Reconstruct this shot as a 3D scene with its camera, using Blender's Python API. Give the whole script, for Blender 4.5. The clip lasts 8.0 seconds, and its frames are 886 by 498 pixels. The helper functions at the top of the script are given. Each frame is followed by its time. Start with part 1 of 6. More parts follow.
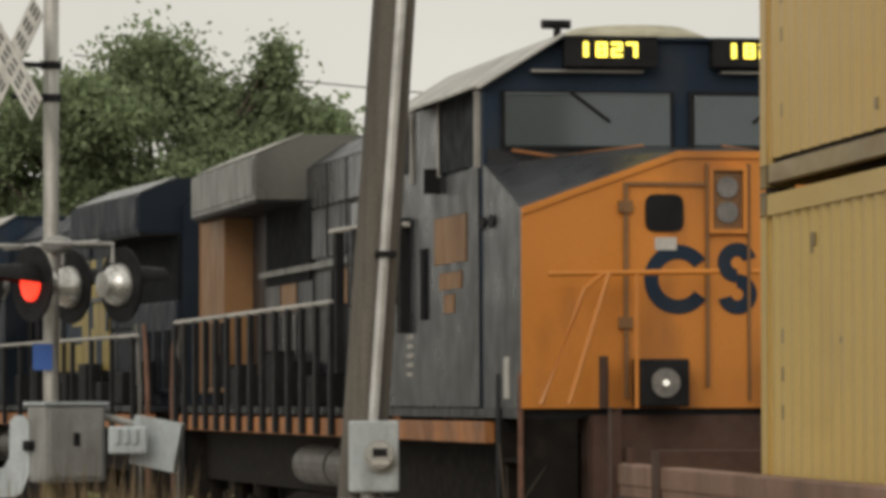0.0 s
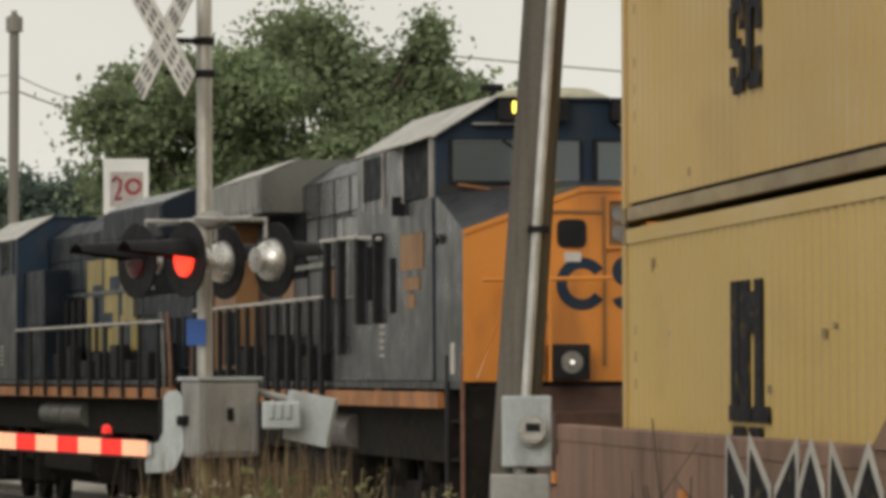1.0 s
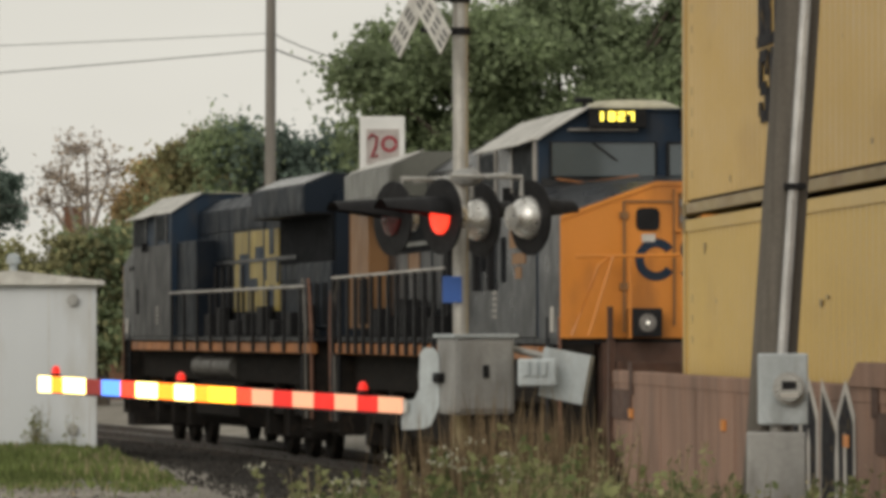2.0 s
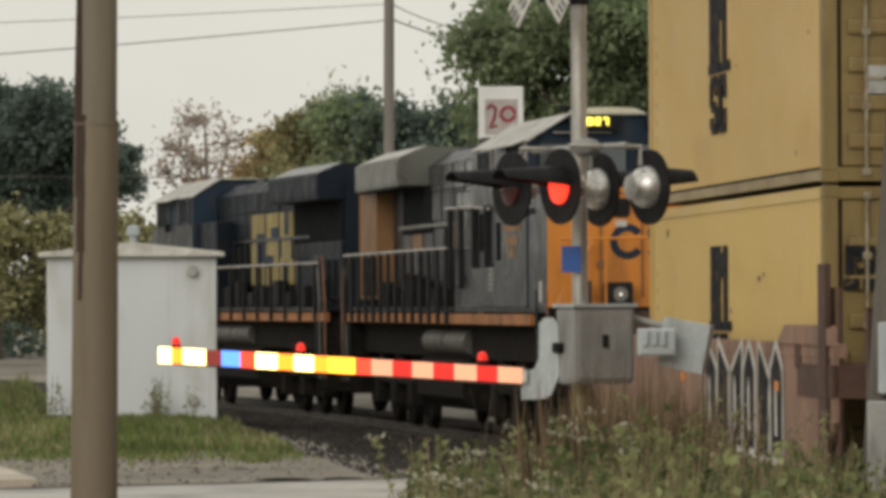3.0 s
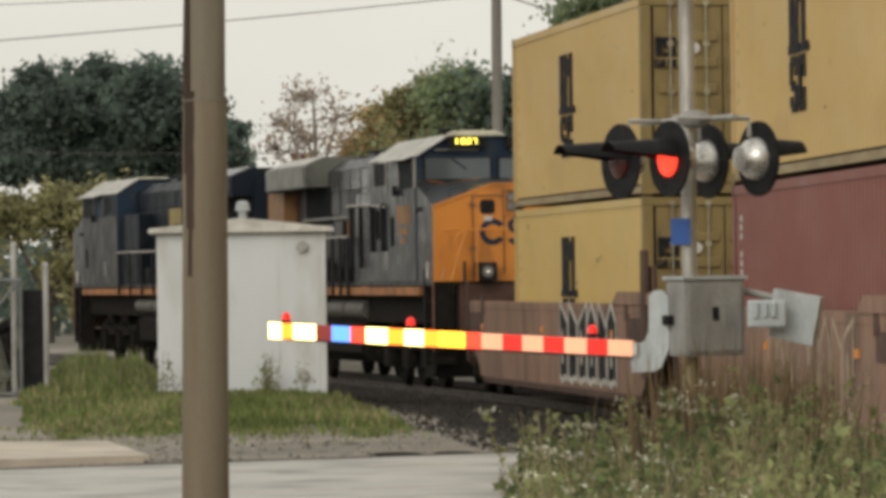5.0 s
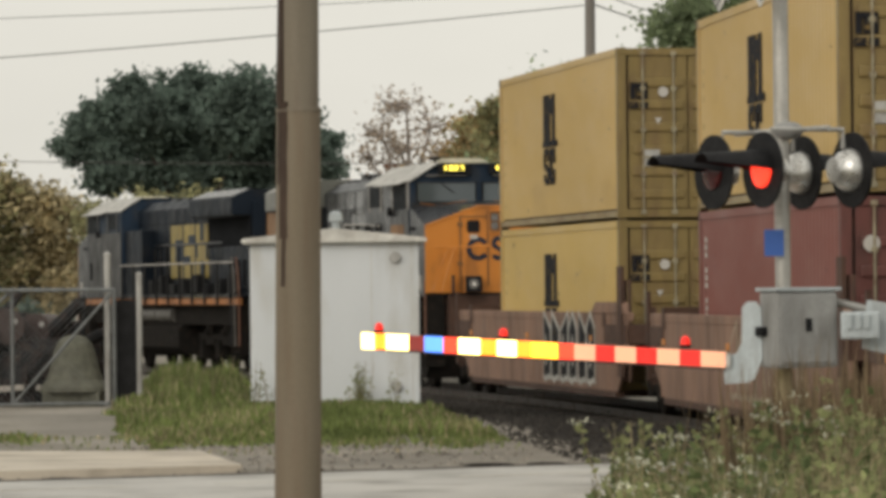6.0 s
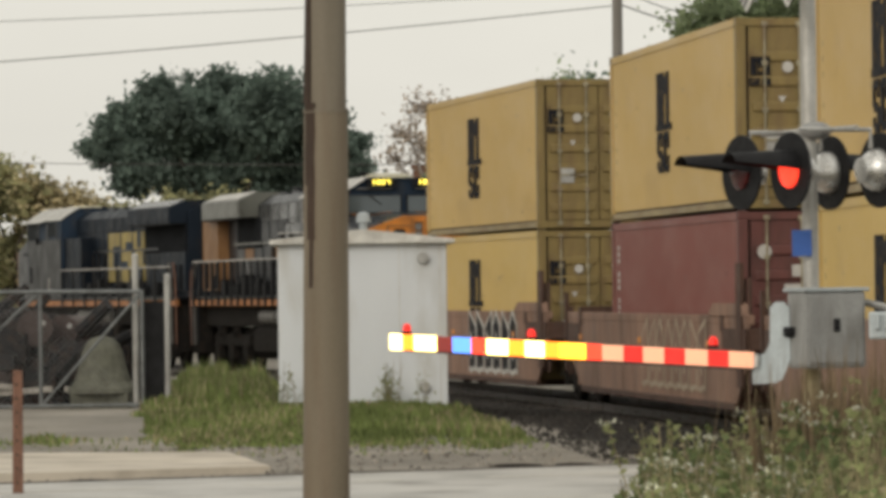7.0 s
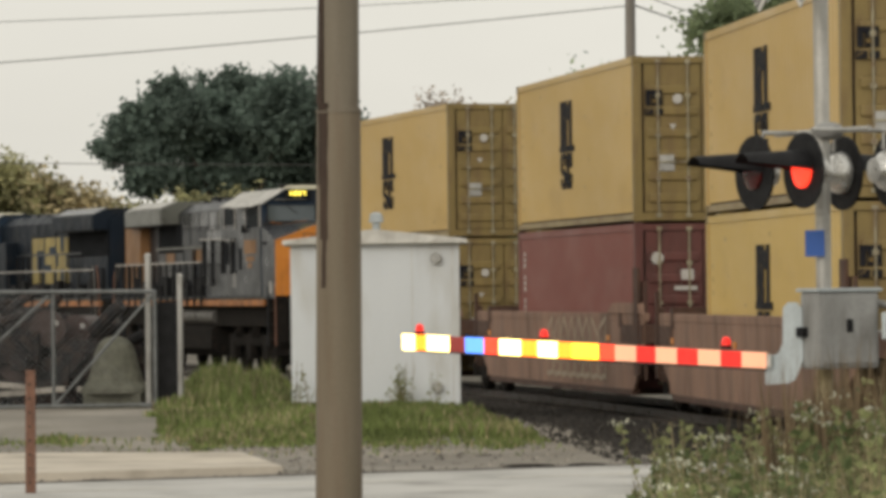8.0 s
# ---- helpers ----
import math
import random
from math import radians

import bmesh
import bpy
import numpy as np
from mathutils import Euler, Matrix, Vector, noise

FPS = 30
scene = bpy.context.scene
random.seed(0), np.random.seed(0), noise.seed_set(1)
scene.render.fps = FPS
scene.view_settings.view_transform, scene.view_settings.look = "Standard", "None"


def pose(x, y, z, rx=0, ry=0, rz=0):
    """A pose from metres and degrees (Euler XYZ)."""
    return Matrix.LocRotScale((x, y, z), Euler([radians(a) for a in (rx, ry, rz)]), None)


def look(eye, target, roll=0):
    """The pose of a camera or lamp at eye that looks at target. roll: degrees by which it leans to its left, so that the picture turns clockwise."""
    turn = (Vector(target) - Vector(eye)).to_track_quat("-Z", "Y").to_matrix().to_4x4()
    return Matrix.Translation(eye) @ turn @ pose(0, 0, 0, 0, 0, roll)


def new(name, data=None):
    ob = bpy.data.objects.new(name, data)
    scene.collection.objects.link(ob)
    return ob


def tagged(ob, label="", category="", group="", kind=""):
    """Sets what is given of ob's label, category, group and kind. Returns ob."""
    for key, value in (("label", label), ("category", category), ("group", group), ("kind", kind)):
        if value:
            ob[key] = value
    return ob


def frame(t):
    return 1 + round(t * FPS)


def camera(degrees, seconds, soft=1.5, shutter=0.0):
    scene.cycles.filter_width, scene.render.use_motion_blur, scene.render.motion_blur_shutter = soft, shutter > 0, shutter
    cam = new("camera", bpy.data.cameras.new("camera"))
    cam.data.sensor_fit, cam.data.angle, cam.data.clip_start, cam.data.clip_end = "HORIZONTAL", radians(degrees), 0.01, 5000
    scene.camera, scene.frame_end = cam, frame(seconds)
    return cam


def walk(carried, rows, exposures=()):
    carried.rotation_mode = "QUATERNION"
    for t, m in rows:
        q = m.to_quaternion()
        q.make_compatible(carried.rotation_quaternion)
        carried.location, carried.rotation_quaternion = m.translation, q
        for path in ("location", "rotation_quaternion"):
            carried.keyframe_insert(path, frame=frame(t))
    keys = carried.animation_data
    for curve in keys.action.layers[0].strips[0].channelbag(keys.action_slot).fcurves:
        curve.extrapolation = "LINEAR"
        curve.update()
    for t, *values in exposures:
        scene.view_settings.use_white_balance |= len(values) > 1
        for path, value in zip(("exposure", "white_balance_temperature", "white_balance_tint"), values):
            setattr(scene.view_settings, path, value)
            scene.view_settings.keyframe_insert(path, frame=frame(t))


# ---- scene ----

# The camera stands on one spot beside the track and is panned by hand.
EYE = Vector((0, 0, 2.116))
cam = camera(10.907, 8.0, soft=4.1)


def aim(yaw, pitch, roll):
    """The camera's pose from its heading (clockwise from +y), tilt and roll, in degrees."""
    a, b = radians(yaw), radians(pitch)
    way = Vector((math.sin(a) * math.cos(b), math.cos(a) * math.cos(b), math.sin(b)))
    return look(EYE, EYE + way * 50, roll)


walk(cam, [(t, aim(y, p, r)) for t, y, p, r in (
    (0, 3.049, 1.856, -0.147),
    (0.5, 2.574, 1.922, -0.135),
    (1, 1.162, 1.552, -0.182),
    (1.5, -0.573, 1.333, -0.247),
    (2, -1.997, 1.034, -0.093),
    (2.2, -2.367, 0.900, -0.029),
    (3.3, -3.598, 0.544, -0.356),
    (3.5, -3.594, 0.404, -0.351),
    (4, -3.607, 0.149, -0.427),
    (4.5, -3.916, 0.197, -0.474),
    (5, -4.820, 0.358, -0.734),
    (5.2, -5.154, 0.408, -0.774),
    (6.3, -6.100, 0.526, -0.476),
    (6.5, -6.131, 0.539, -0.428),
    (7, -6.309, 0.517, -0.698),
    (7.5, -6.571, 0.527, -0.952),
    (8, -6.467, 0.521, -0.665),
)], exposures=((0.0, 0.16), (0.5, 0.25), (1.0, 0.23), (2.0, 0.18), (4.0, 0.23), (4.5, 0.27), (8.0, 0.29)))

# Overcast evening light: a pale sky and a weak, very wide sun.
world = bpy.data.worlds.new("sky")
scene.world = world
world.use_nodes = True
wn = world.node_tree.nodes
sky = wn.new("ShaderNodeTexSky")
sky.sky_type = "NISHITA"
sky.sun_disc = False
sky.sun_elevation, sky.sun_rotation = radians(24), radians(215)
sky.air_density, sky.dust_density, sky.ozone_density = 1.0, 6.0, 0.6
wmix = wn.new("ShaderNodeMix")
wmix.data_type = "RGBA"
wmix.inputs[0].default_value = 0.9
wmix.inputs[7].default_value = (7.05, 6.82, 6.12, 1)
world.node_tree.links.new(sky.outputs[0], wmix.inputs[6])
cloud = wn.new("ShaderNodeTexNoise")
cloud.inputs["Scale"].default_value, cloud.inputs["Detail"].default_value = 5.0, 4.0
cover = wn.new("ShaderNodeMapRange")
for i, v in enumerate((0.3, 0.7, 0.94, 1.06)):
    cover.inputs[i + 1].default_value = v
veil = wn.new("ShaderNodeMix")
veil.data_type, veil.blend_type = "RGBA", "MULTIPLY"
veil.inputs[0].default_value = 1.0
scoord = wn.new("ShaderNodeTexCoord")
smap = wn.new("ShaderNodeMapping")
smap.inputs["Scale"].default_value = (1, 1, 3)
world.node_tree.links.new(scoord.outputs["Generated"], smap.inputs[0])
world.node_tree.links.new(smap.outputs[0], cloud.inputs["Vector"])
world.node_tree.links.new(cloud.outputs["Fac"], cover.inputs[0])
world.node_tree.links.new(wmix.outputs[2], veil.inputs[6])
world.node_tree.links.new(cover.outputs[0], veil.inputs[7])
world.node_tree.links.new(veil.outputs[2], wn["Background"].inputs[0])
wn["Background"].inputs[1].default_value = 0.1
sun = new("sun", bpy.data.lights.new("sun", "SUN"))
sun.data.energy, sun.data.angle, sun.data.color = 0.7, radians(30), (1, 0.96, 0.9)
sun.matrix_world = look((-30, -40, 45), (0, 40, 0))

# ---- materials ----
def mat(name, col, rough=0.6, metal=0.0, var=0.22, scale=1.5, fine=30.0, bump=0.12, dirt=None, amount=0.45, streak=1.0, glow=0.0, spec=0.5, island=0.0, along=1.0):
    """A painted, weathered or natural surface: coarse and fine variation, dirt in streaks (streak < 1: drawn out downwards), fine relief."""
    m = bpy.data.materials.new(name)
    m.use_nodes = True
    n, l = m.node_tree.nodes, m.node_tree.links
    b = n["Principled BSDF"]
    b.inputs["Roughness"].default_value, b.inputs["Metallic"].default_value = rough, metal
    b.inputs["Specular IOR Level"].default_value = spec
    co = n.new("ShaderNodeTexCoord")

    def noisy(sc, stretch=1.0, detail=2.5, off=0.0):
        mp = n.new("ShaderNodeMapping")
        mp.inputs["Scale"].default_value = (1, along, stretch)
        mp.inputs["Location"].default_value = (off, off * 0.7, off * 1.3)
        l.new(co.outputs["Object"], mp.inputs[0])
        t = n.new("ShaderNodeTexNoise")
        t.inputs["Scale"].default_value, t.inputs["Detail"].default_value = sc, detail
        l.new(mp.outputs[0], t.inputs["Vector"])
        return t.outputs["Fac"]

    def span(src, lo, hi, a, z):
        r = n.new("ShaderNodeMapRange")
        for i, v in enumerate((lo, hi, a, z)):
            r.inputs[i + 1].default_value = v
        l.new(src, r.inputs[0])
        return r.outputs[0]

    def times(src, k):
        x = n.new("ShaderNodeMix")
        x.data_type, x.blend_type = "RGBA", "MULTIPLY"
        x.inputs[0].default_value = 1.0
        if isinstance(src, tuple):
            x.inputs[6].default_value = src
        else:
            l.new(src, x.inputs[6])
        l.new(k, x.inputs[7])
        return x.outputs[2]

    c = times((*col, 1), span(noisy(scale, streak), 0.3, 0.7, 1 - var, 1 + var))
    c = times(c, span(noisy(fine, 1.0, 3.0, 3.1), 0.3, 0.7, 1 - var * 0.35, 1 + var * 0.35))
    if island:
        g = n.new("ShaderNodeNewGeometry")
        c = times(c, span(g.outputs["Random Per Island"], 0, 1, 1 - island, 1 + island))
    if dirt:
        x = n.new("ShaderNodeMix")
        x.data_type = "RGBA"
        x.inputs[7].default_value = (*dirt, 1)
        l.new(c, x.inputs[6])
        l.new(span(noisy(scale * 2.3, streak, 4.0, 7.7), 0.62 - amount * 0.3, 0.8, 0.0, 0.85), x.inputs[0])
        c = x.outputs[2]
    l.new(c, b.inputs["Base Color"])
    if rough > 0.15:
        l.new(span(noisy(scale * 4, streak, 4.0, 5.0), 0.3, 0.7, max(rough - 0.12, 0.05), min(rough + 0.12, 1)), b.inputs["Roughness"])
    if bump:
        bp = n.new("ShaderNodeBump")
        bp.inputs["Strength"].default_value, bp.inputs["Distance"].default_value = bump, 0.01
        l.new(noisy(fine * 1.7, 1.0, 4.0, 9.0), bp.inputs["Height"])
        l.new(bp.outputs[0], b.inputs["Normal"])
    if glow:
        b.inputs["Emission Color"].default_value, b.inputs["Emission Strength"].default_value = (*col, 1), glow
    return m


RUST = (0.13, 0.055, 0.03)
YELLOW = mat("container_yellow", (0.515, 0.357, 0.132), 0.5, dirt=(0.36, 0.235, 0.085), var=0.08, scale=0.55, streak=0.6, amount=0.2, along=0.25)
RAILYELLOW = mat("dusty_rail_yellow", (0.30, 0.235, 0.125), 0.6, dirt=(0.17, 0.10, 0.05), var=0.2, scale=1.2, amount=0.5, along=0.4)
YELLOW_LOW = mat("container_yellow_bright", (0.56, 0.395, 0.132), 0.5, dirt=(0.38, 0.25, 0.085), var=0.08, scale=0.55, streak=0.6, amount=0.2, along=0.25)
# doors, rear posts and castings take a darker tone than the sides
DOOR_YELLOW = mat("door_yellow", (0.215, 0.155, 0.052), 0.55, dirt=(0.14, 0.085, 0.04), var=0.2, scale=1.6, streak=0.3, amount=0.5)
MAROON = mat("container_maroon", (0.21, 0.07, 0.055), 0.55, dirt=(0.155, 0.055, 0.043), var=0.08, scale=0.5, streak=0.6, amount=0.25, along=0.25)
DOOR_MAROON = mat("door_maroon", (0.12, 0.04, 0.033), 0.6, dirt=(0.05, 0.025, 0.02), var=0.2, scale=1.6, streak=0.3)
GASKET = mat("door_gasket", (0.03, 0.02, 0.015), 0.8, dirt=RUST)
ROD = mat("galvanised_rod", (0.32, 0.29, 0.2), 0.5, 0.4, dirt=RUST, scale=4)
INK = mat("black_lettering", (0.016, 0.016, 0.019), 0.75, spec=0.12, var=0.3, scale=4, dirt=(0.3, 0.2, 0.07), amount=0.05)
WHITE_INK = mat("white_lettering", (0.5, 0.48, 0.44), 0.6)
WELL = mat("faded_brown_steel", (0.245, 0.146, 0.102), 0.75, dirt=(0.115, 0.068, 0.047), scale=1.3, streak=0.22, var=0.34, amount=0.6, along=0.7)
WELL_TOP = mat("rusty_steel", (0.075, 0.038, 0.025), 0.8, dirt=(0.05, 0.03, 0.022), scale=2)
UNDER = mat("black_running_gear", (0.015, 0.0135, 0.012), 0.85, spec=0.08, dirt=(0.034, 0.025, 0.019), scale=3, amount=0.4)
BLUE = mat("locomotive_blue", (0.019, 0.033, 0.055), 0.55, spec=0.15, dirt=(0.055, 0.052, 0.048), scale=1.2, streak=0.4, var=0.2, amount=0.35)
# strong tone patches imitate blotchy reflections on the grey cab sides
GREY = mat("locomotive_grey", (0.036, 0.039, 0.044), 0.34, spec=0.40, dirt=(0.024, 0.024, 0.025), scale=0.7, streak=0.9, var=0.45, amount=0.5)
PALE = mat("radiator_grey", (0.115, 0.117, 0.101), 0.38, spec=0.5, dirt=(0.065, 0.063, 0.053), scale=1.0, streak=0.4, amount=0.4)
MIDGREY = mat("hood_mid_grey", (0.034, 0.036, 0.039), 0.27, spec=0.7, dirt=(0.03, 0.03, 0.03), scale=1.6, streak=0.25, var=0.5, amount=0.5)
HOODGREY = mat("hood_dark_grey", (0.015, 0.017, 0.021), 0.38, spec=0.28, dirt=(0.03, 0.030, 0.030), scale=1.3, streak=0.3, var=0.45, amount=0.35)
ORANGE = mat("locomotive_orange", (0.64, 0.235, 0.036), 0.42, dirt=(0.30, 0.115, 0.03), scale=1.0, streak=0.35, var=0.10, amount=0.3)
SILL = mat("sill_orange", (0.36, 0.145, 0.045), 0.6, dirt=(0.13, 0.062, 0.032), scale=1.3, var=0.28, amount=0.6)
TAN = mat("faded_panel_orange", (0.215, 0.11, 0.042), 0.55, dirt=(0.14, 0.07, 0.03), scale=1.2, streak=0.4)
LOGO_YELLOW = mat("side_mark_yellow", (0.31, 0.235, 0.06), 0.5, dirt=(0.14, 0.11, 0.05), scale=1.4, streak=0.4)
GLASS = mat("cab_glass", (0.065, 0.085, 0.095), 0.08, var=0.1, bump=0.0, spec=0.9)
BLUE_DULL = mat("sooty_dark_blue", (0.010, 0.015, 0.023), 0.5, spec=0.12, dirt=(0.022, 0.023, 0.025), scale=0.9, streak=0.6, var=0.3)
GREY_FAR = mat("dull_dark_grey", (0.054, 0.055, 0.056), 0.48, spec=0.2, dirt=(0.025, 0.025, 0.026), scale=0.9, streak=0.5, var=0.35)
SIDEGLASS = mat("shaded_cab_glass", (0.010, 0.013, 0.016), 0.6, var=0.1, bump=0.0, spec=0.08)
DARK = mat("dark_opening", (0.014, 0.015, 0.017), 0.8, var=0.2, spec=0.03)
DOME = mat("cream_roof_unit", (0.45, 0.42, 0.30), 0.55, dirt=(0.2, 0.18, 0.12))
# pale tone holds the sky's reflection on sloping tops, besides weathering
ROOFPALE = mat("weathered_roof_sky_sheen", (0.45, 0.44, 0.41), 0.6, dirt=(0.2, 0.19, 0.17), scale=2)
RESERVOIR = mat("dusty_reservoir_grey", (0.10, 0.095, 0.085), 0.55, dirt=(0.05, 0.042, 0.035), scale=2)
RAILGREY = mat("handrail_grey", (0.38, 0.36, 0.33), 0.5, 0.2)
DIGIT = mat("lit_number", (1.0, 0.80, 0.10), 0.5, glow=2.2, var=0.0, bump=0)
LAMPGLASS = mat("dim_lamp_glass", (0.17, 0.16, 0.15), 0.2, spec=0.6, var=0.3, scale=9, bump=0)
LAMP = mat("lamp_glint_glow", (0.8, 0.77, 0.68), 0.4, glow=0.7, var=0.0, bump=0)
CHROME = mat("lamp_reflector", (0.55, 0.55, 0.53), 0.25, 0.7, bump=0)
ALU = mat("brushed_aluminium", (0.50, 0.49, 0.46), 0.42, 0.55, dirt=(0.25, 0.23, 0.2), scale=3, streak=0.3)
GALV = mat("galvanised_steel", (0.40, 0.395, 0.375), 0.55, 0.3, dirt=(0.19, 0.18, 0.16), scale=3, streak=0.4)
BOXGREY = mat("cabinet_grey", (0.31, 0.31, 0.30), 0.55, 0.1, dirt=(0.15, 0.14, 0.125), scale=3, streak=0.35)
COVERPALE = mat("pale_bluish_casting", (0.48, 0.53, 0.545), 0.5, 0.1, dirt=(0.3, 0.31, 0.31), scale=3, streak=0.35, amount=0.3)
BOXPALE = mat("pale_box_grey", (0.42, 0.46, 0.475), 0.5, 0.1, dirt=(0.2, 0.2, 0.19), scale=3, streak=0.35)
BLACK = mat("signal_black", (0.015, 0.015, 0.016), 0.6, var=0.3, scale=5, spec=0.15)
HOUSING = mat("silver_lamp_housing", (0.68, 0.67, 0.64), 0.32, 0.75, var=0.12, scale=6, bump=0.05)
TAGTAN = mat("faded_beige_paint", (0.36, 0.30, 0.22), 0.7, dirt=(0.2, 0.11, 0.07), scale=3)
CREAM = mat("cream_mast_foot", (0.42, 0.36, 0.2), 0.6, dirt=(0.25, 0.2, 0.12), scale=5, streak=0.3)
MESHWIRE = mat("dull_chain_link", (0.17, 0.175, 0.175), 0.6, 0.3)
GATEGREY = mat("weathered_gate_steel", (0.17, 0.18, 0.18), 0.6, 0.2, dirt=(0.1, 0.1, 0.095), scale=4)
CONDUIT = mat("pale_conduit", (0.56, 0.56, 0.55), 0.4, 0.3, dirt=(0.4, 0.39, 0.37), scale=3)
EDGE = mat("crumbled_asphalt", (0.085, 0.075, 0.066), 0.95, var=0.35, scale=2, fine=20, bump=0.8)
DRUM = mat("rusty_drum", (0.05, 0.03, 0.026), 0.6, dirt=(0.03, 0.02, 0.016), scale=4)
RED_LIT = mat("lit_red_lens", (1.0, 0.045, 0.02), 0.3, glow=1.5, var=0.15, scale=25, bump=0)
RED_OFF = mat("unlit_red_lens", (0.07, 0.006, 0.006), 0.2, bump=0)
SIGNBLUE = mat("blue_plate", (0.03, 0.10, 0.36), 0.45, var=0.12)
XWHITE = mat("crossbuck_white", (0.60, 0.59, 0.55), 0.5, dirt=(0.35, 0.33, 0.29), scale=5)
XGREY = mat("crossbuck_lettering", (0.10, 0.10, 0.10), 0.6)
# reflective gate stripes: their headlight glint is added as emission
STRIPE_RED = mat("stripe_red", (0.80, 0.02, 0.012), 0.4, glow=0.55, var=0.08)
STRIPE_PEACH = mat("stripe_white_painted_glint", (1.0, 0.48, 0.28), 0.4, glow=0.5, var=0.08)
STRIPE_HOT = mat("stripe_red_painted_glare", (1.0, 0.055, 0.02), 0.4, glow=1.2, var=0.1)
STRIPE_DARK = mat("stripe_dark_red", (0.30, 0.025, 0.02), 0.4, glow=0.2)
GL_YELLOW = mat("stripe_yellow_painted_glare", (1.0, 0.40, 0.02), 0.4, glow=3.0, var=0.08, bump=0)
GL_WHITE = mat("stripe_white_painted_glare", (1.0, 0.78, 0.26), 0.4, glow=4.5, var=0.08, bump=0)
GL_AMBER = mat("stripe_amber_painted_glare", (1.0, 0.22, 0.012), 0.4, glow=2.6, var=0.08, bump=0)
GL_BLUE = mat("stripe_blue_painted_glare", (0.10, 0.30, 1.0), 0.4, glow=1.3, var=0.1, bump=0)
WOOD = mat("weathered_wood", (0.115, 0.102, 0.086), 0.85, dirt=(0.065, 0.055, 0.045), scale=6, fine=45, streak=0.06, var=0.35, bump=0.5)
BROWNPOLE = mat("brown_pole", (0.195, 0.160, 0.112), 0.75, dirt=(0.17, 0.12, 0.08), scale=4, fine=50, streak=0.08, var=0.16, bump=0.3)
BROWNTOP = mat("upper_pole_grey_brown", (0.190, 0.163, 0.122), 0.75, dirt=(0.16, 0.12, 0.09), scale=4, fine=50, streak=0.08, var=0.14, bump=0.3)
GROOVE = mat("dark_split", (0.055, 0.035, 0.024), 0.9)
FARPOLE = mat("far_pole_grey", (0.20, 0.185, 0.165), 0.8, scale=3, streak=0.1)
WIRE = mat("wire_black", (0.06, 0.055, 0.05), 0.6)
SHED = mat("white_painted_steel", (0.66, 0.69, 0.715), 0.5, dirt=(0.48, 0.47, 0.43), scale=1.0, streak=0.25, var=0.06, amount=0.35)
SHEDROOF = mat("shed_roof_white", (0.58, 0.57, 0.53), 0.55, dirt=(0.34, 0.31, 0.27), scale=2)
SIGNWHITE = mat("sign_white", (0.72, 0.72, 0.70), 0.5, var=0.08)
SIGNGREY = mat("sign_panel_grey", (0.40, 0.36, 0.34), 0.5, var=0.2, scale=4)
SIGNRED = mat("sign_dark_red", (0.24, 0.02, 0.03), 0.5)
RUSTPOST = mat("rusty_post", (0.17, 0.085, 0.055), 0.8, dirt=(0.08, 0.04, 0.03), scale=8)
TARP = mat("grey_green_casting", (0.13, 0.13, 0.10), 0.8, dirt=(0.07, 0.065, 0.05), scale=4)
SCRAP = mat("dark_scrap", (0.016, 0.016, 0.017), 0.7, spec=0.15, dirt=(0.07, 0.045, 0.035), scale=3, amount=0.6, island=0.5)
PLANK = mat("grey_plank", (0.40, 0.37, 0.33), 0.8, dirt=(0.2, 0.18, 0.15), scale=3)
BRICK = mat("brown_brick", (0.17, 0.085, 0.05), 0.85, dirt=(0.1, 0.06, 0.04), scale=5)
ROOFING = mat("roof_shingle", (0.10, 0.095, 0.09), 0.9)
ASPHALT = mat("worn_asphalt", (0.48, 0.47, 0.445), 0.9, dirt=(0.17, 0.16, 0.145), scale=0.35, fine=25, var=0.12, bump=0.3)
PAINTLINE = mat("road_paint", (0.50, 0.48, 0.43), 0.8, dirt=(0.3, 0.28, 0.25), scale=3)
CONCRETE = mat("pale_concrete", (0.54, 0.485, 0.405), 0.9, dirt=(0.27, 0.23, 0.18), scale=0.5, fine=20, var=0.12)
# ballast and rail colours include the shade below the train
BALLAST = mat("ballast_train_shade", (0.028, 0.025, 0.022), 0.95, spec=0.2, dirt=(0.048, 0.038, 0.030), scale=0.7, fine=14, var=0.5, bump=1.0)
STEELRAIL = mat("rail_steel", (0.13, 0.115, 0.105), 0.35, 0.8, dirt=RUST, scale=2)
SLEEPER = mat("old_sleeper", (0.07, 0.055, 0.043), 0.9, scale=3)
GRAVEL = mat("grey_gravel_earth", (0.235, 0.214, 0.182), 0.95, dirt=(0.105, 0.092, 0.066), scale=0.25, fine=9, var=0.3, bump=0.8)
PALEBARK = mat("pale_twig_bark", (0.26, 0.22, 0.19), 0.9, scale=5, streak=0.2)
BARK = mat("bark", (0.085, 0.068, 0.052), 0.9, scale=5, streak=0.2)


def leafy(name, col, vary=0.5):
    """Thin leaves: part of the light comes through them."""
    m = mat(name, col, 0.65, var=0.3, scale=0.5, fine=6, bump=0, island=vary, spec=0.25)
    n, l = m.node_tree.nodes, m.node_tree.links
    b, out = n["Principled BSDF"], n["Material Output"]
    tr, mix = n.new("ShaderNodeBsdfTranslucent"), n.new("ShaderNodeMixShader")
    l.new(b.inputs["Base Color"].links[0].from_socket, tr.inputs[0])
    mix.inputs[0].default_value = 0.48
    l.new(b.outputs[0], mix.inputs[1])
    l.new(tr.outputs[0], mix.inputs[2])
    l.new(mix.outputs[0], out.inputs[0])
    return m


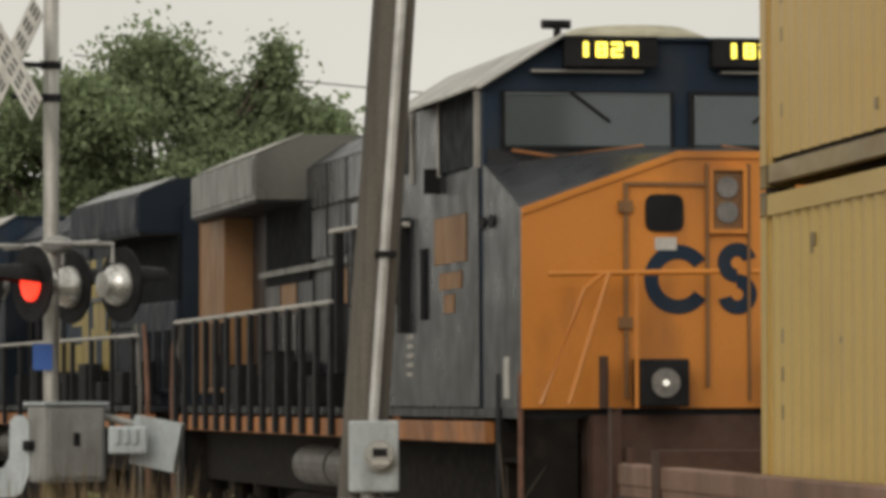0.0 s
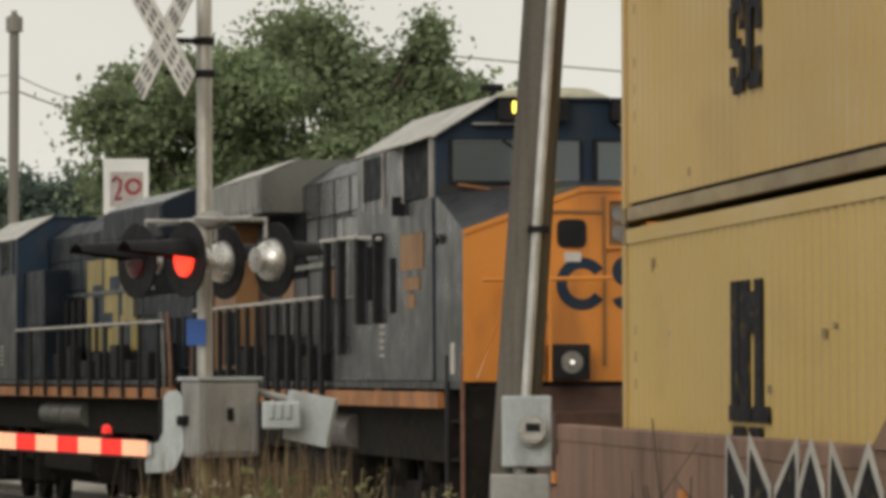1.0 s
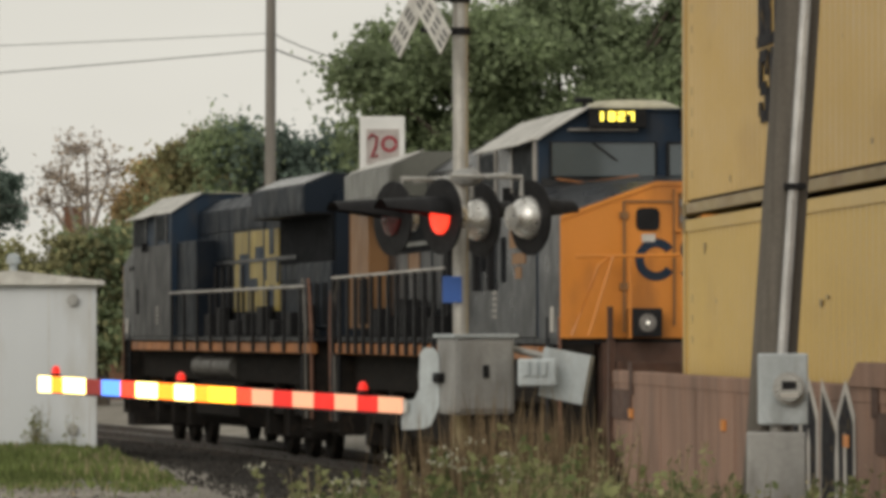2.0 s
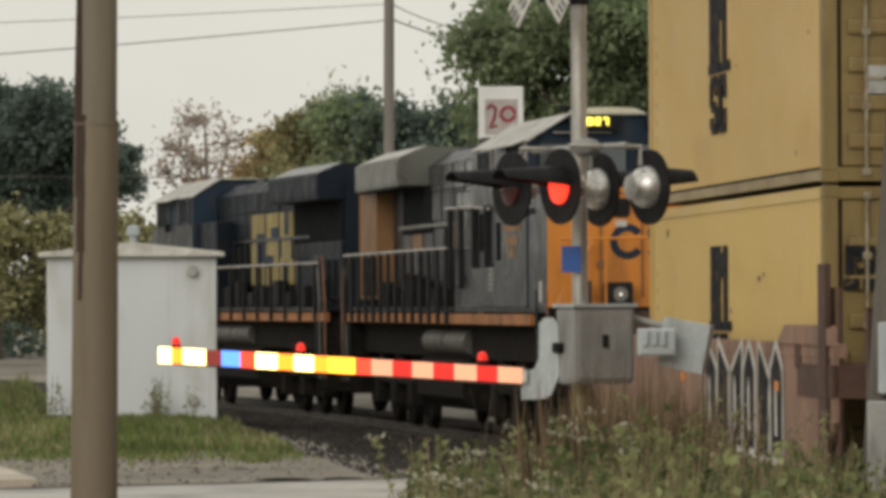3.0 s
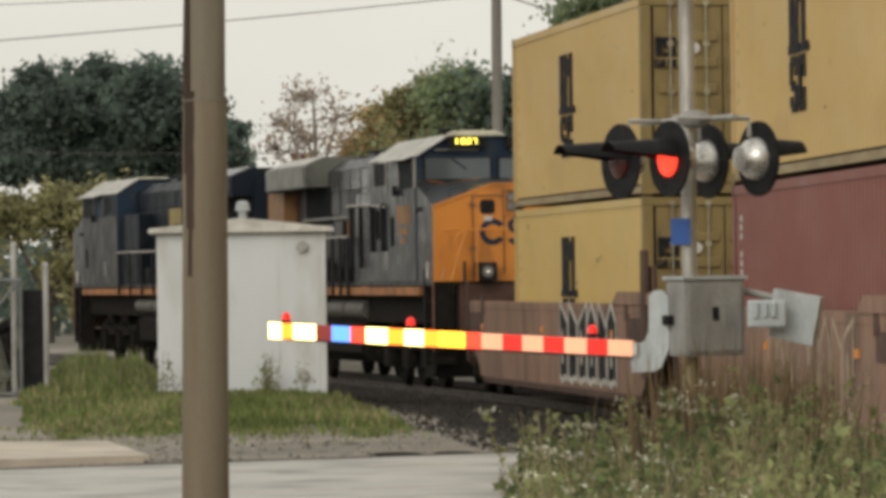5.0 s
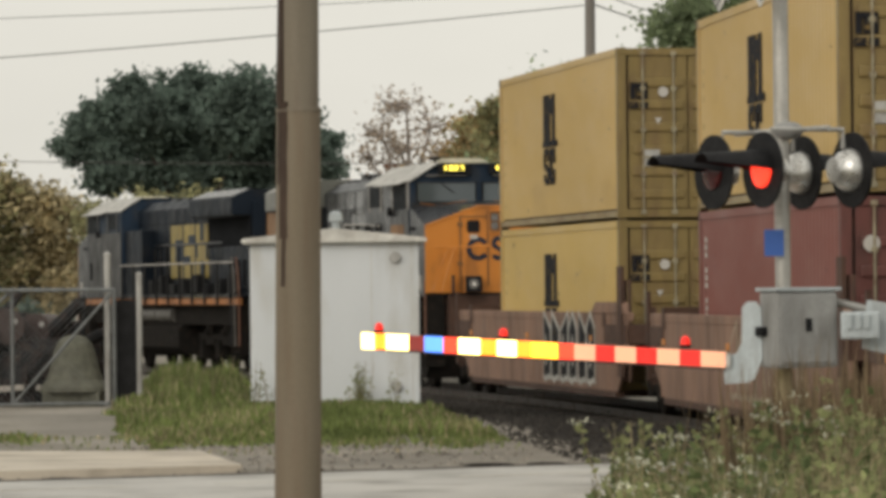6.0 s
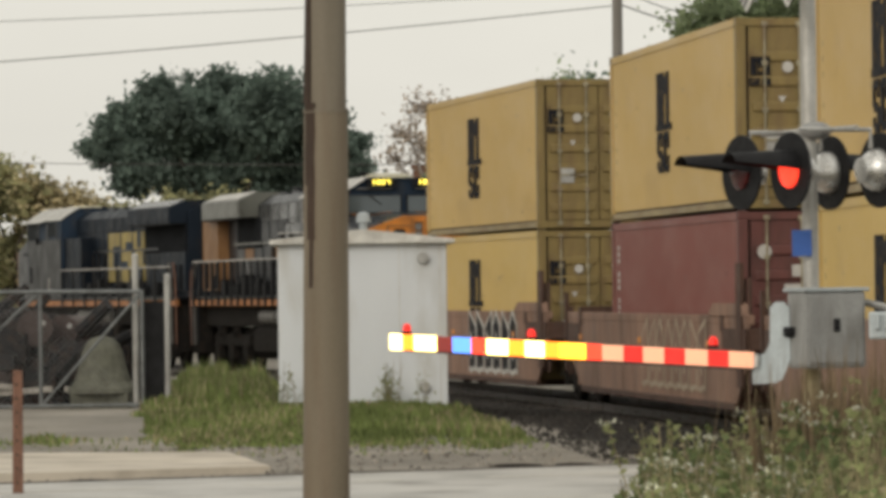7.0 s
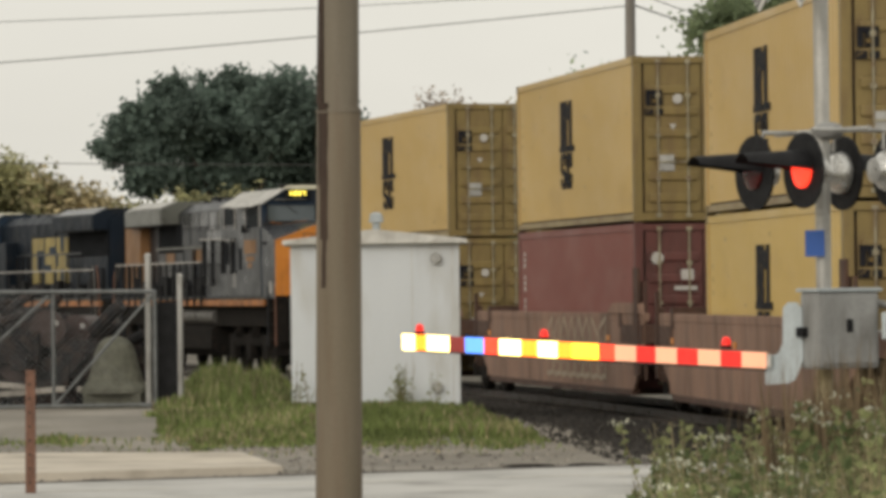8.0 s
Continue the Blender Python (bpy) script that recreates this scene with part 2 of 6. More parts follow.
LEAF = leafy("leaf_green", (0.245, 0.300, 0.170), 0.35)
# distant leaves: haze is put into the colour, lifted and bluish
LEAF_DARK = leafy("leaf_hazy_dark_green", (0.150, 0.198, 0.165), 0.22)
LEAF_OLIVE = leafy("leaf_olive", (0.33, 0.32, 0.17))
LEAF_AUTUMN = leafy("leaf_autumn", (0.36, 0.26, 0.13))
LEAF_RUSSET = leafy("leaf_russet", (0.50, 0.42, 0.34), 0.35)
LEAF_YELLOW = leafy("leaf_yellow_green", (0.48, 0.41, 0.25))
GRASS = leafy("grass_green", (0.19, 0.235, 0.082), 0.45)
GRASS_DRY = leafy("dry_grass", (0.36, 0.31, 0.19), 0.45)
WEED = leafy("weed_green", (0.29, 0.31, 0.145), 0.3)
WEED_DEEP = leafy("weed_deep_green", (0.16, 0.20, 0.085), 0.4)
STALK = leafy("brown_seed_stalk", (0.19, 0.14, 0.085), 0.45)
BLOOM = leafy("weed_blossom", (0.62, 0.62, 0.49), 0.3)

# ---- building blocks ----
def box(bm, x0, y0, z0, x1, y1, z1, bevel=0.0):
    made = bmesh.ops.create_cube(bm, size=1)["verts"]
    for v in made:
        v.co = Vector(((x0 + x1) / 2 + v.co.x * (x1 - x0), (y0 + y1) / 2 + v.co.y * (y1 - y0), (z0 + z1) / 2 + v.co.z * (z1 - z0)))
    if bevel:
        es = list({e for v in made for e in v.link_edges})
        bmesh.ops.bevel(bm, geom=es, offset=bevel, segments=2, affect="EDGES", profile=0.6)
    return bm


def rod(bm, a, b, r, seg=10, r2=None):
    a, b = Vector(a), Vector(b)
    m = Matrix.Translation((a + b) / 2) @ (b - a).to_track_quat("Z", "Y").to_matrix().to_4x4()
    bmesh.ops.create_cone(bm, cap_ends=True, segments=seg, radius1=r, radius2=r if r2 is None else r2, depth=(b - a).length, matrix=m)
    return bm


def tube(bm, pts, r, seg=8):
    """A bent round bar through the points, in one skin."""
    pts = [Vector(p) for p in pts]
    rings = []
    for i, p in enumerate(pts):
        way = (pts[min(i + 1, len(pts) - 1)] - pts[max(i - 1, 0)]).normalized()
        a = way.cross(Vector((0, 0, 1)) if abs(way.z) < 0.9 else Vector((1, 0, 0))).normalized()
        b = way.cross(a)
        rings.append([tuple(p + (a * math.cos(k * math.tau / seg) + b * math.sin(k * math.tau / seg)) * r) for k in range(seg)])
    return loft(bm, rings)


def ball(bm, c, r, seg=14, squash=(1, 1, 1)):
    bmesh.ops.create_uvsphere(bm, u_segments=seg, v_segments=seg // 2 + 2, radius=r, matrix=Matrix.Translation(c) @ Matrix.Diagonal((*squash, 1)))
    return bm


def loft(bm, sections, cap=True):
    """Joins closed rings of points, each of the same number, into a skin."""
    rings = [[bm.verts.new(p) for p in s] for s in sections]
    k = len(rings[0])
    for a, b in zip(rings, rings[1:]):
        for i in range(k):
            bm.faces.new((a[i], a[(i + 1) % k], b[(i + 1) % k], b[i]))
    if cap:
        bm.faces.new(rings[0][::-1])
        bm.faces.new(rings[-1])
    bmesh.ops.recalc_face_normals(bm, faces=bm.faces[:])
    return bm


def slab(bm, ring, way):
    """A flat plate: the ring of points, and the same moved by way."""
    return loft(bm, [ring, [tuple(Vector(p) + Vector(way)) for p in ring]])


def part(name, bm, material, parent=None, label="", smooth=False):
    me = bpy.data.meshes.new(name)
    if smooth:
        for e in bm.edges:
            e.smooth = len(e.link_faces) != 2 or e.calc_face_angle(0.0) < 0.75
    bm.to_mesh(me)
    bm.free()
    if smooth:
        for f in me.polygons:
            f.use_smooth = True
    me.materials.append(material)
    ob = new(name, me)
    if parent:
        ob.parent = parent
    if label:
        tagged(ob, label)
    return ob


def again(ob, name, m, parent):
    """One more piece on the same mesh."""
    o = new(name, ob.data)
    o.parent, o.matrix_basis = parent, m
    return o


def thing(name, m, label, category, group="", kind=""):
    ob = new(name)
    ob.empty_display_size = 0.2
    ob.matrix_basis = m
    return tagged(ob, label, category, group, kind)


B = bmesh.new


def polar(az, d, el=None, z=0.0):
    """The place at heading az and distance d from the camera's spot, at elevation el or at height z."""
    a = radians(az)
    return Vector((d * math.sin(a), d * math.cos(a), z if el is None else EYE.z + d * math.tan(radians(el))))


# The track: it passes the camera at OFF metres on its right and bends to the left.
OFF, BEND = 5.4264, 0.0029966


def on_track(u, v=0.0):
    h = BEND * u
    return OFF - (1 - math.cos(h)) / BEND - v * math.cos(h), math.sin(h) / BEND - v * math.sin(h), math.degrees(h)


def gone(t):
    return 13.976 + 10.772 * t + 0.0293 * t * t

# ---- land, road and track ----
def track_gap(x, y):
    """Distance from the track's middle line."""
    cx, cy = OFF - 1 / BEND, 0.0
    return abs(math.hypot(x - cx, y - cy) - 1 / BEND)


def smooth01(a):
    a = max(0.0, min(1.0, a))
    return a * a * (3 - 2 * a)


def land(x, y):
    """Height of the ground: level, with the bed of the track a little lower and a low bank under the weeds."""
    w = track_gap(x, y)
    z = -0.05 - 0.22 * (1 - smooth01((w - 1.8) / 2.0))
    z += 0.03 * noise.noise((x * 0.35, y * 0.35, 2.0)) * smooth01((w - 3) / 2)
    z += 0.22 * smooth01((y - 66) / 9) * smooth01((w - 3.2) / 2.5) * (1 - smooth01((y - 120) / 40))
    return z


bm = B()
gx = [-2200, -900, -400, -180, -90, -55] + [-40 + i * 1.0 for i in range(66)] + [40, 60, 110, 250, 600, 2200]
gy = [-900, -300, -80, -20, 0, 10] + [16 + i * 1.0 for i in range(120)] + [150, 180, 230, 330, 550, 1100, 2600]
grid = [[bm.verts.new((x, y, land(x, y) if -45 < x < 30 and 12 < y < 145 else -0.05)) for x in gx] for y in gy]
for a, b in zip(grid, grid[1:]):
    for i in range(len(gx) - 1):
        bm.faces.new((a[i], a[i + 1], b[i + 1], b[i]))
tagged(part("ground", bm, GRAVEL, smooth=True), "grey gravelly earth with thin weeds", "ground", kind="structure")

# the road, square to the lights' heading; q is along it, w across it from its far edge
RD, RN = Vector((0.84, 0.5426, 0)).normalized(), Vector((0.5426, -0.84, 0)).normalized()
R0 = Vector((-3.98, 55.75, 0))


def on_road(q, w, z=0.0):
    p = R0 + RD * q + RN * w
    return (p.x, p.y, z)


bm = B()
slab(bm, [on_road(-160, 0), on_road(120, 0), on_road(120, 14.5), on_road(-160, 14.5)], (0, 0, -0.08))
tagged(part("road", bm, ASPHALT), "worn pale grey asphalt road", "road", kind="structure")
bm = B()
for q in range(-60, 0, 3):
    slab(bm, [on_road(q, 2.1, 0.004), on_road(q + 1.9, 2.1, 0.004), on_road(q + 1.9, 2.32, 0.004), on_road(q, 2.32, 0.004)], (0, 0, -0.003))
slab(bm, [on_road(-70, 7.1, 0.004), on_road(-2, 7.1, 0.004), on_road(-2, 7.25, 0.004), on_road(-70, 7.25, 0.004)], (0, 0, -0.003))
tagged(part("road_marking", bm, PAINTLINE), "faded white road paint", "road marking", kind="structure")
bm = B()
slab(bm, [(-30, 44.5, 0.05), (-9.6, 54.0, 0.05), (-8.2, 55.0, 0.05), (-9.5, 60.0, 0.05), (-13, 60.3, 0.05), (-33, 50, 0.05)], (0, 0, -0.12))
tagged(part("pavement", bm, CONCRETE), "pale concrete apron beside the road", "pavement", kind="structure")
bm = B()
for q, w, s in ((-6.8, -0.3, 0.5), (-5.9, -0.26, 0.35), (-1.0, -0.9, 0.5), (-0.3, -0.75, 0.4), (-8.0, -0.2, 0.3)):
    p = Vector(on_road(q, w, -0.01))
    ball(bm, p, s * 0.5, 10, (1.3, 0.4, 0.10))
tagged(part("broken_asphalt_edge", bm, UNDER), "crumbled dark asphalt at the road edge", "rubble", kind="stuff")

# a dark ragged strip where the asphalt has crumbled along its edge
bm = B()
pts = [on_road(-40 + i * 0.4, -0.06 - 0.22 * abs(noise.noise((i * 0.31, 0, 6.0))) - 0.10 * abs(noise.noise((i * 1.7, 0, 2.0))), 0.012) for i in range(112)]
slab(bm, pts + [on_road(-40 + i * 0.4, 0.05 + 0.05 * noise.noise((i * 0.9, 3.0, 0)), 0.012) for i in range(111, -1, -1)], (0, 0, -0.05))
tagged(part("road_edge", bm, EDGE), "dark crumbled asphalt along the road edge", "road edge", kind="structure")
# small stones strewn on the verge
r = np.random.default_rng(15)
verts, faces = [], []
for k in range(4200):
    x, y, _ = on_road(r.uniform(-24, 6), -r.uniform(0.1, 11) ** 1.0)
    if track_gap(x, y) < 4.8 or y < 48:
        continue
    s, a, z = r.uniform(0.015, 0.06), r.uniform(0, 6.28), land(x, y)
    o = len(verts)
    for j in range(3):
        verts.append((x + s * math.cos(a + j * 2.1), y + s * math.sin(a + j * 2.1), z - 0.01))
    verts.append((x, y, z + s * r.uniform(0.5, 0.9)))
    faces += [(o, o + 1, o + 3), (o + 1, o + 2, o + 3), (o + 2, o, o + 3)]
me = bpy.data.meshes.new("verge_stones")
me.from_pydata(verts, [], faces)
me.materials.append(mat("verge_stone", (0.20, 0.18, 0.155), 0.95, var=0.3, scale=3, island=0.65))
tagged(new("verge_stones", me), "small stones strewn on the gravel verge", "stones", kind="stuff")

# ballast, sleepers, rails
bm = B()
rows = []
for i in range(131):
    u = 18 + i
    row = []
    for v, z in ((4.6, -0.12), (3.7, -0.02), (2.6, -0.13), (1.6, -0.15), (0.7, -0.16), (-0.7, -0.16), (-1.6, -0.15), (-2.7, -0.20), (-3.6, -0.30)):
        x, y, h = on_track(u, v)
        row.append(bm.verts.new((x, y, z + 0.03 * noise.noise((x * 2, y * 2, 0)))))
    rows.append(row)
for a, b in zip(rows, rows[1:]):
    for j in range(8):
        bm.faces.new((a[j], a[j + 1], b[j + 1], b[j]))
bmesh.ops.recalc_face_normals(bm, faces=bm.faces[:])
bed = tagged(part("track_bed", bm, BALLAST), "dark crushed stone ballast, darkened more for the train's shade", "track bed", kind="structure")
prof = ((-0.07, -0.17), (0.07, -0.17), (0.07, -0.15), (0.012, -0.13), (0.012, -0.05), (0.036, -0.04), (0.036, 0.0), (-0.036, 0.0), (-0.036, -0.04), (-0.012, -0.05), (-0.012, -0.13), (-0.07, -0.15))
for s in (-1, 1):
    secs = []
    for i in range(88):
        u = 16 + i * 1.5
        x, y, h = on_track(u, s * 0.7525)
        c, d = math.cos(radians(h)), math.sin(radians(h))
        secs.append([(x + a * c, y + a * d, z) for a, z in prof])
    tagged(part("rail", loft(B(), secs), STEELRAIL), "steel rail with a worn bright head", "rail", kind="structure")
tie = None
for i in range(150):
    x, y, h = on_track(30 + i * 0.7)
    if tie is None:
        tie = part("sleeper", box(B(), -1.3, -0.11, -0.28, 1.3, 0.11, -0.135, 0.01), SLEEPER, bed)
        tie.matrix_basis = pose(x, y, 0, 0, 0, h)
    else:
        again(tie, "sleeper", pose(x, y, 0, 0, 0, h), bed)
# a low bank of dark stones beside the rails
rng = np.random.default_rng(5)
verts, faces = [], []
for k in range(14000):
    u, v = rng.uniform(40, 125), rng.uniform(0.95, 4.7)
    x, y, h = on_track(u, v)
    z = max(-0.15 + max(0, min(v, 3.7) - 1.9) * 0.07 - max(0, v - 3.7) * 0.1, land(x, y) - 0.01)
    r = rng.uniform(0.025, 0.065)
    o = len(verts)
    a = rng.uniform(0, 6.28)
    for j in range(3):
        verts.append((x + r * math.cos(a + j * 2.1), y + r * math.sin(a + j * 2.1), z - 0.02))
    verts.append((x + rng.uniform(-.3, .3) * r, y + rng.uniform(-.3, .3) * r, z + r * rng.uniform(0.6, 1.2)))
    faces += [(o, o + 1, o + 3), (o + 1, o + 2, o + 3), (o + 2, o, o + 3)]
me = bpy.data.meshes.new("ballast_stones")
me.from_pydata(verts, [], faces)
# stone colour darkened likewise for the train's shade
me.materials.append(mat("ballast_stone", (0.034, 0.030, 0.026), 0.95, var=0.3, scale=3, island=0.6))
tagged(new("ballast_stones", me), "loose dark ballast stones beside the rails, darkened for the train's shade", "ballast", kind="stuff")

# ---- the train ----
RIDERS, WHEELS = [], []


def bars(bm, x, spots, thick=0.006):
    """Flat marks on a wall at x: rectangles of y0, z0, y1, z1."""
    for y0, z0, y1, z1 in spots:
        box(bm, x - thick, y0, z0, x + thick, y1, z1)
    return bm


def wheelset(name, y, r, parent, turn, half=0.78):
    """An axle with two flanged wheels; it rolls, so it is kept for the motions."""
    bm = B()
    rod(bm, (-half, 0, 0), (half + 0.1, 0, 0), 0.09, 12)
    for s in (-1, 1):
        rod(bm, (s * (half - 0.06), 0, 0), (s * (half + 0.05), 0, 0), r, 28)
        rod(bm, (s * (half + 0.05), 0, 0), (s * (half + 0.07), 0, 0), r * 0.96, 28, r * 0.86)
        rod(bm, (s * (half - 0.09), 0, 0), (s * (half - 0.05), 0, 0), r + 0.03, 28)
        for k in range(4):
            a = k * math.pi / 2
            ball(bm, (s * (half + 0.07), r * 0.55 * math.cos(a), r * 0.55 * math.sin(a)), 0.05, 8, (0.4, 1, 1))
    ob = part(name, bm, UNDER, parent)
    ob.matrix_basis = pose(0, y, r)
    WHEELS.append((ob, y, r, turn))
    return ob


def container(u, z, paint, door_tone, label, plain=False):
    """A forty-foot box with corrugated sides; its doors face the rear."""
    L, W, H = 12.192, 2.438, 2.896
    h, w = L / 2, W / 2
    c = thing("shipping_container", pose(0, 0, 0), label, "shipping container", "containers on the train")
    for s in (-1, 1):
        bm = B()
        pts, y = [], -h + 0.16
        while y < h - 0.2:
            pts += [(w - 0.010, y), (w - 0.010, y + 0.072), (w - 0.028, y + 0.14), (w - 0.028, y + 0.21)]
            y += 0.278
        lo = [bm.verts.new((s * px, py, 0.16)) for px, py in pts]
        hi = [bm.verts.new((s * px, py, H - 0.12)) for px, py in pts]
        for i in range(len(pts) - 1):
            bm.faces.new((lo[i], lo[i + 1], hi[i + 1], hi[i]))
        bmesh.ops.recalc_face_normals(bm, faces=bm.faces[:])
        part("side_panel", bm, paint, c)
        part("top_rail", box(B(), s * w, -h + 0.17, H - 0.125, s * (w - 0.06), h - 0.17, H - 0.008), paint, c)
        part("bottom_rail", box(B(), s * (w - 0.006), -h + 0.17, 0.022, s * (w - 0.07), h - 0.17, 0.128, 0.006), RAILYELLOW if door_tone is DOOR_YELLOW else door_tone, c)
        # dark inset strip paints the shadow line below the side panel
        part("rail_shade_line", box(B(), s * (w - 0.055), -h + 0.17, 0.128, s * (w - 0.075), h - 0.17, 0.168), GASKET, c)
        if s < 0:
            # rust spots and scrapes on the side
            chips = random.Random(int(abs(u) * 10) + (1 if z > 1 else 0))
            worn = RAILYELLOW if door_tone is DOOR_YELLOW else door_tone
            spots = [(chips.uniform(-h + 0.5, h - 0.5), chips.uniform(0.25, 2.6), chips.uniform(0.03, 0.14), chips.uniform(0.02, 0.08)) for k in range(8)]
            spots += [(h - 0.62, 2.05 - k * 0.21, 0.07, 0.08) for k in range(9) if k % 4 != 3]
            for cy, cz, dy, dz in spots:
                part("rust_spot", box(B(), s * (w - 0.008), cy, cz, s * (w - 0.012), cy + dy, cz + dz), worn, c)
        for e in (-1, 1):
            part("corner_post", box(B(), s * (w + 0.002), e * h, 0.118, s * (w - 0.15), e * (h - 0.165), H - 0.118, 0.012), door_tone if e < 0 else paint, c)
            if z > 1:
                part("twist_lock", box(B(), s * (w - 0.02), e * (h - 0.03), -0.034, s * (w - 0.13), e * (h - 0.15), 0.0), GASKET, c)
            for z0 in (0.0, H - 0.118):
                part("corner_casting", box(B(), s * (w + 0.004), e * (h + 0.004), z0, s * (w - 0.16), e * (h - 0.175), z0 + 0.118, 0.01), door_tone, c)
    part("roof", box(B(), -w + 0.05, -h + 0.1, H - 0.05, w - 0.05, h - 0.1, H - 0.02), paint, c)
    part("floor", box(B(), -w + 0.05, -h + 0.1, 0.1, w - 0.05, h - 0.1, 0.15), GASKET, c)
    front = part("front_wall", box(B(), -w + 0.14, h - 0.09, 0.02, w - 0.14, h - 0.055, H - 0.02), paint, c)
    rib = box(B(), -w + 0.2, h - 0.06, 0.15, -w + 0.3, h - 0.02, H - 0.1)
    rib = part("front_rib", rib, paint, front)
    for i in range(1, 11):
        again(rib, "front_rib", pose(i * 0.19, 0, 0), front)
    part("door_header", box(B(), -w + 0.15, -h + 0.006, H - 0.13, w - 0.15, -h + 0.12, H - 0.012), door_tone, c)
    part("door_sill", box(B(), -w + 0.15, -h + 0.006, 0.012, w - 0.15, -h + 0.12, 0.15), door_tone, c)
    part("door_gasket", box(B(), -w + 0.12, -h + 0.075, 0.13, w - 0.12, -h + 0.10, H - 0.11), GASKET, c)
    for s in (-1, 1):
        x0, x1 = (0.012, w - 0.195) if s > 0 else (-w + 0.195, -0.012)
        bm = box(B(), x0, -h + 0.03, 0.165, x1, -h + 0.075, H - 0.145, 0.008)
        d = part("door", bm, door_tone, c)
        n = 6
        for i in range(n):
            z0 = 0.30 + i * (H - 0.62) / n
            part("door_rib", box(B(), x0 + 0.06, -h - 0.008, z0 + 0.03, x1 - 0.06, -h + 0.04, z0 + 0.19, 0.03), door_tone, d)
        for x in ((x0 + 0.24), (x1 - 0.24)):
            bm = rod(B(), (x, -h - 0.012, 0.08), (x, -h - 0.012, H - 0.07), 0.019, 10)
            for z0 in (0.1, 0.75, 1.5, 2.2, H - 0.1):
                box(bm, x - 0.045, -h - 0.028, z0 - 0.035, x + 0.045, -h + 0.02, z0 + 0.035)
            part("locking_rod", bm, ROD, d)
            part("rod_handle", box(B(), x - 0.02, -h - 0.04, 1.02, x + 0.36 * (1 if x < (x0 + x1) / 2 else -1), -h - 0.022, 1.05), ROD, d)
    if plain:
        # small upright line of characters and two door marks
        for i in range(12):
            if i % 4 != 3:
                part("character", bars(B(), -w - 0.001, [(5.28, 2.42 - i * 0.115, 5.42, 2.50 - i * 0.115)]), WHITE_INK, c)
        bm = B()
        rod(bm, (-0.82, -h - 0.0125, 2.28), (-0.82, -h + 0.02, 2.28), 0.11, 16)
        part("label_disc", bm, WHITE_INK, c)
        part("door_mark", box(B(), -0.40, -h - 0.0125, 1.9, -0.18, -h + 0.02, 2.08), WHITE_INK, c)
        part("door_mark", box(B(), -0.52, -h - 0.0125, 1.72, -0.12, -h + 0.02, 1.79), WHITE_INK, c)
    else:
        # shipping line's mark as plain black strokes: three tall bars, then stepped strokes below
        spots = [(0.87, 1.50, 1.17, 2.38), (0.46, 1.50, 0.81, 2.38), (-0.02, 1.50, 0.26, 2.38), (0.20, 2.02, 0.50, 2.30)]
        spots += [(0.80, 1.42, 1.25, 1.53), (0.38, 1.42, 0.86, 1.515), (-0.26, 1.42, 0.34, 1.53)]
        spots += [(0.98, 1.05, 1.17, 1.33), (0.66, 1.28, 1.10, 1.39), (0.66, 1.16, 0.80, 1.30), (0.74, 0.98, 1.06, 1.10), (0.62, 0.82, 0.80, 1.04), (0.66, 0.73, 1.04, 0.84), (0.98, 0.79, 1.15, 0.92)]
        spots += [(0.34, 0.80, 0.54, 1.34), (0.02, 1.27, 0.46, 1.39), (-0.02, 1.12, 0.16, 1.30), (0.02, 0.73, 0.46, 0.85), (-0.02, 0.80, 0.16, 1.00)]
        for k, spot in enumerate(spots):
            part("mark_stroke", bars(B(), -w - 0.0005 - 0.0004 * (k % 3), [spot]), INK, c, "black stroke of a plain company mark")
        for x0, z0, x1, z1 in ((-1.0, 2.22, -0.70, 2.30), (-1.0, 2.02, -0.92, 2.22), (-0.89, 2.02, -0.81, 2.22), (-0.78, 2.02, -0.70, 2.22), (-1.02, 1.86, -0.86, 1.97), (-0.83, 1.86, -0.69, 1.97)):
            part("door_mark", box(B(), x0, -h - 0.0135, z0, x1, -h + 0.02, z1), INK, c)
        part("label_disc", rod(B(), (-0.43, -h - 0.0135, 2.14), (-0.43, -h + 0.02, 2.14), 0.085, 16), WHITE_INK, c)
        bm = B()
        slab(bm, [(-0.58, -h - 0.0135, 1.70), (-0.46, -h - 0.0135, 1.70), (-0.52, -h - 0.0135, 1.59)], (0, 0.02, 0))
        part("warning_label", bm, WHITE_INK, c)
        part("data_plate", box(B(), -0.78, -h - 0.0135, 0.88, -0.5, -h + 0.02, 1.16), GALV, c)
    RIDERS.append((c, u + h, z, 0, 0.05))
    return c


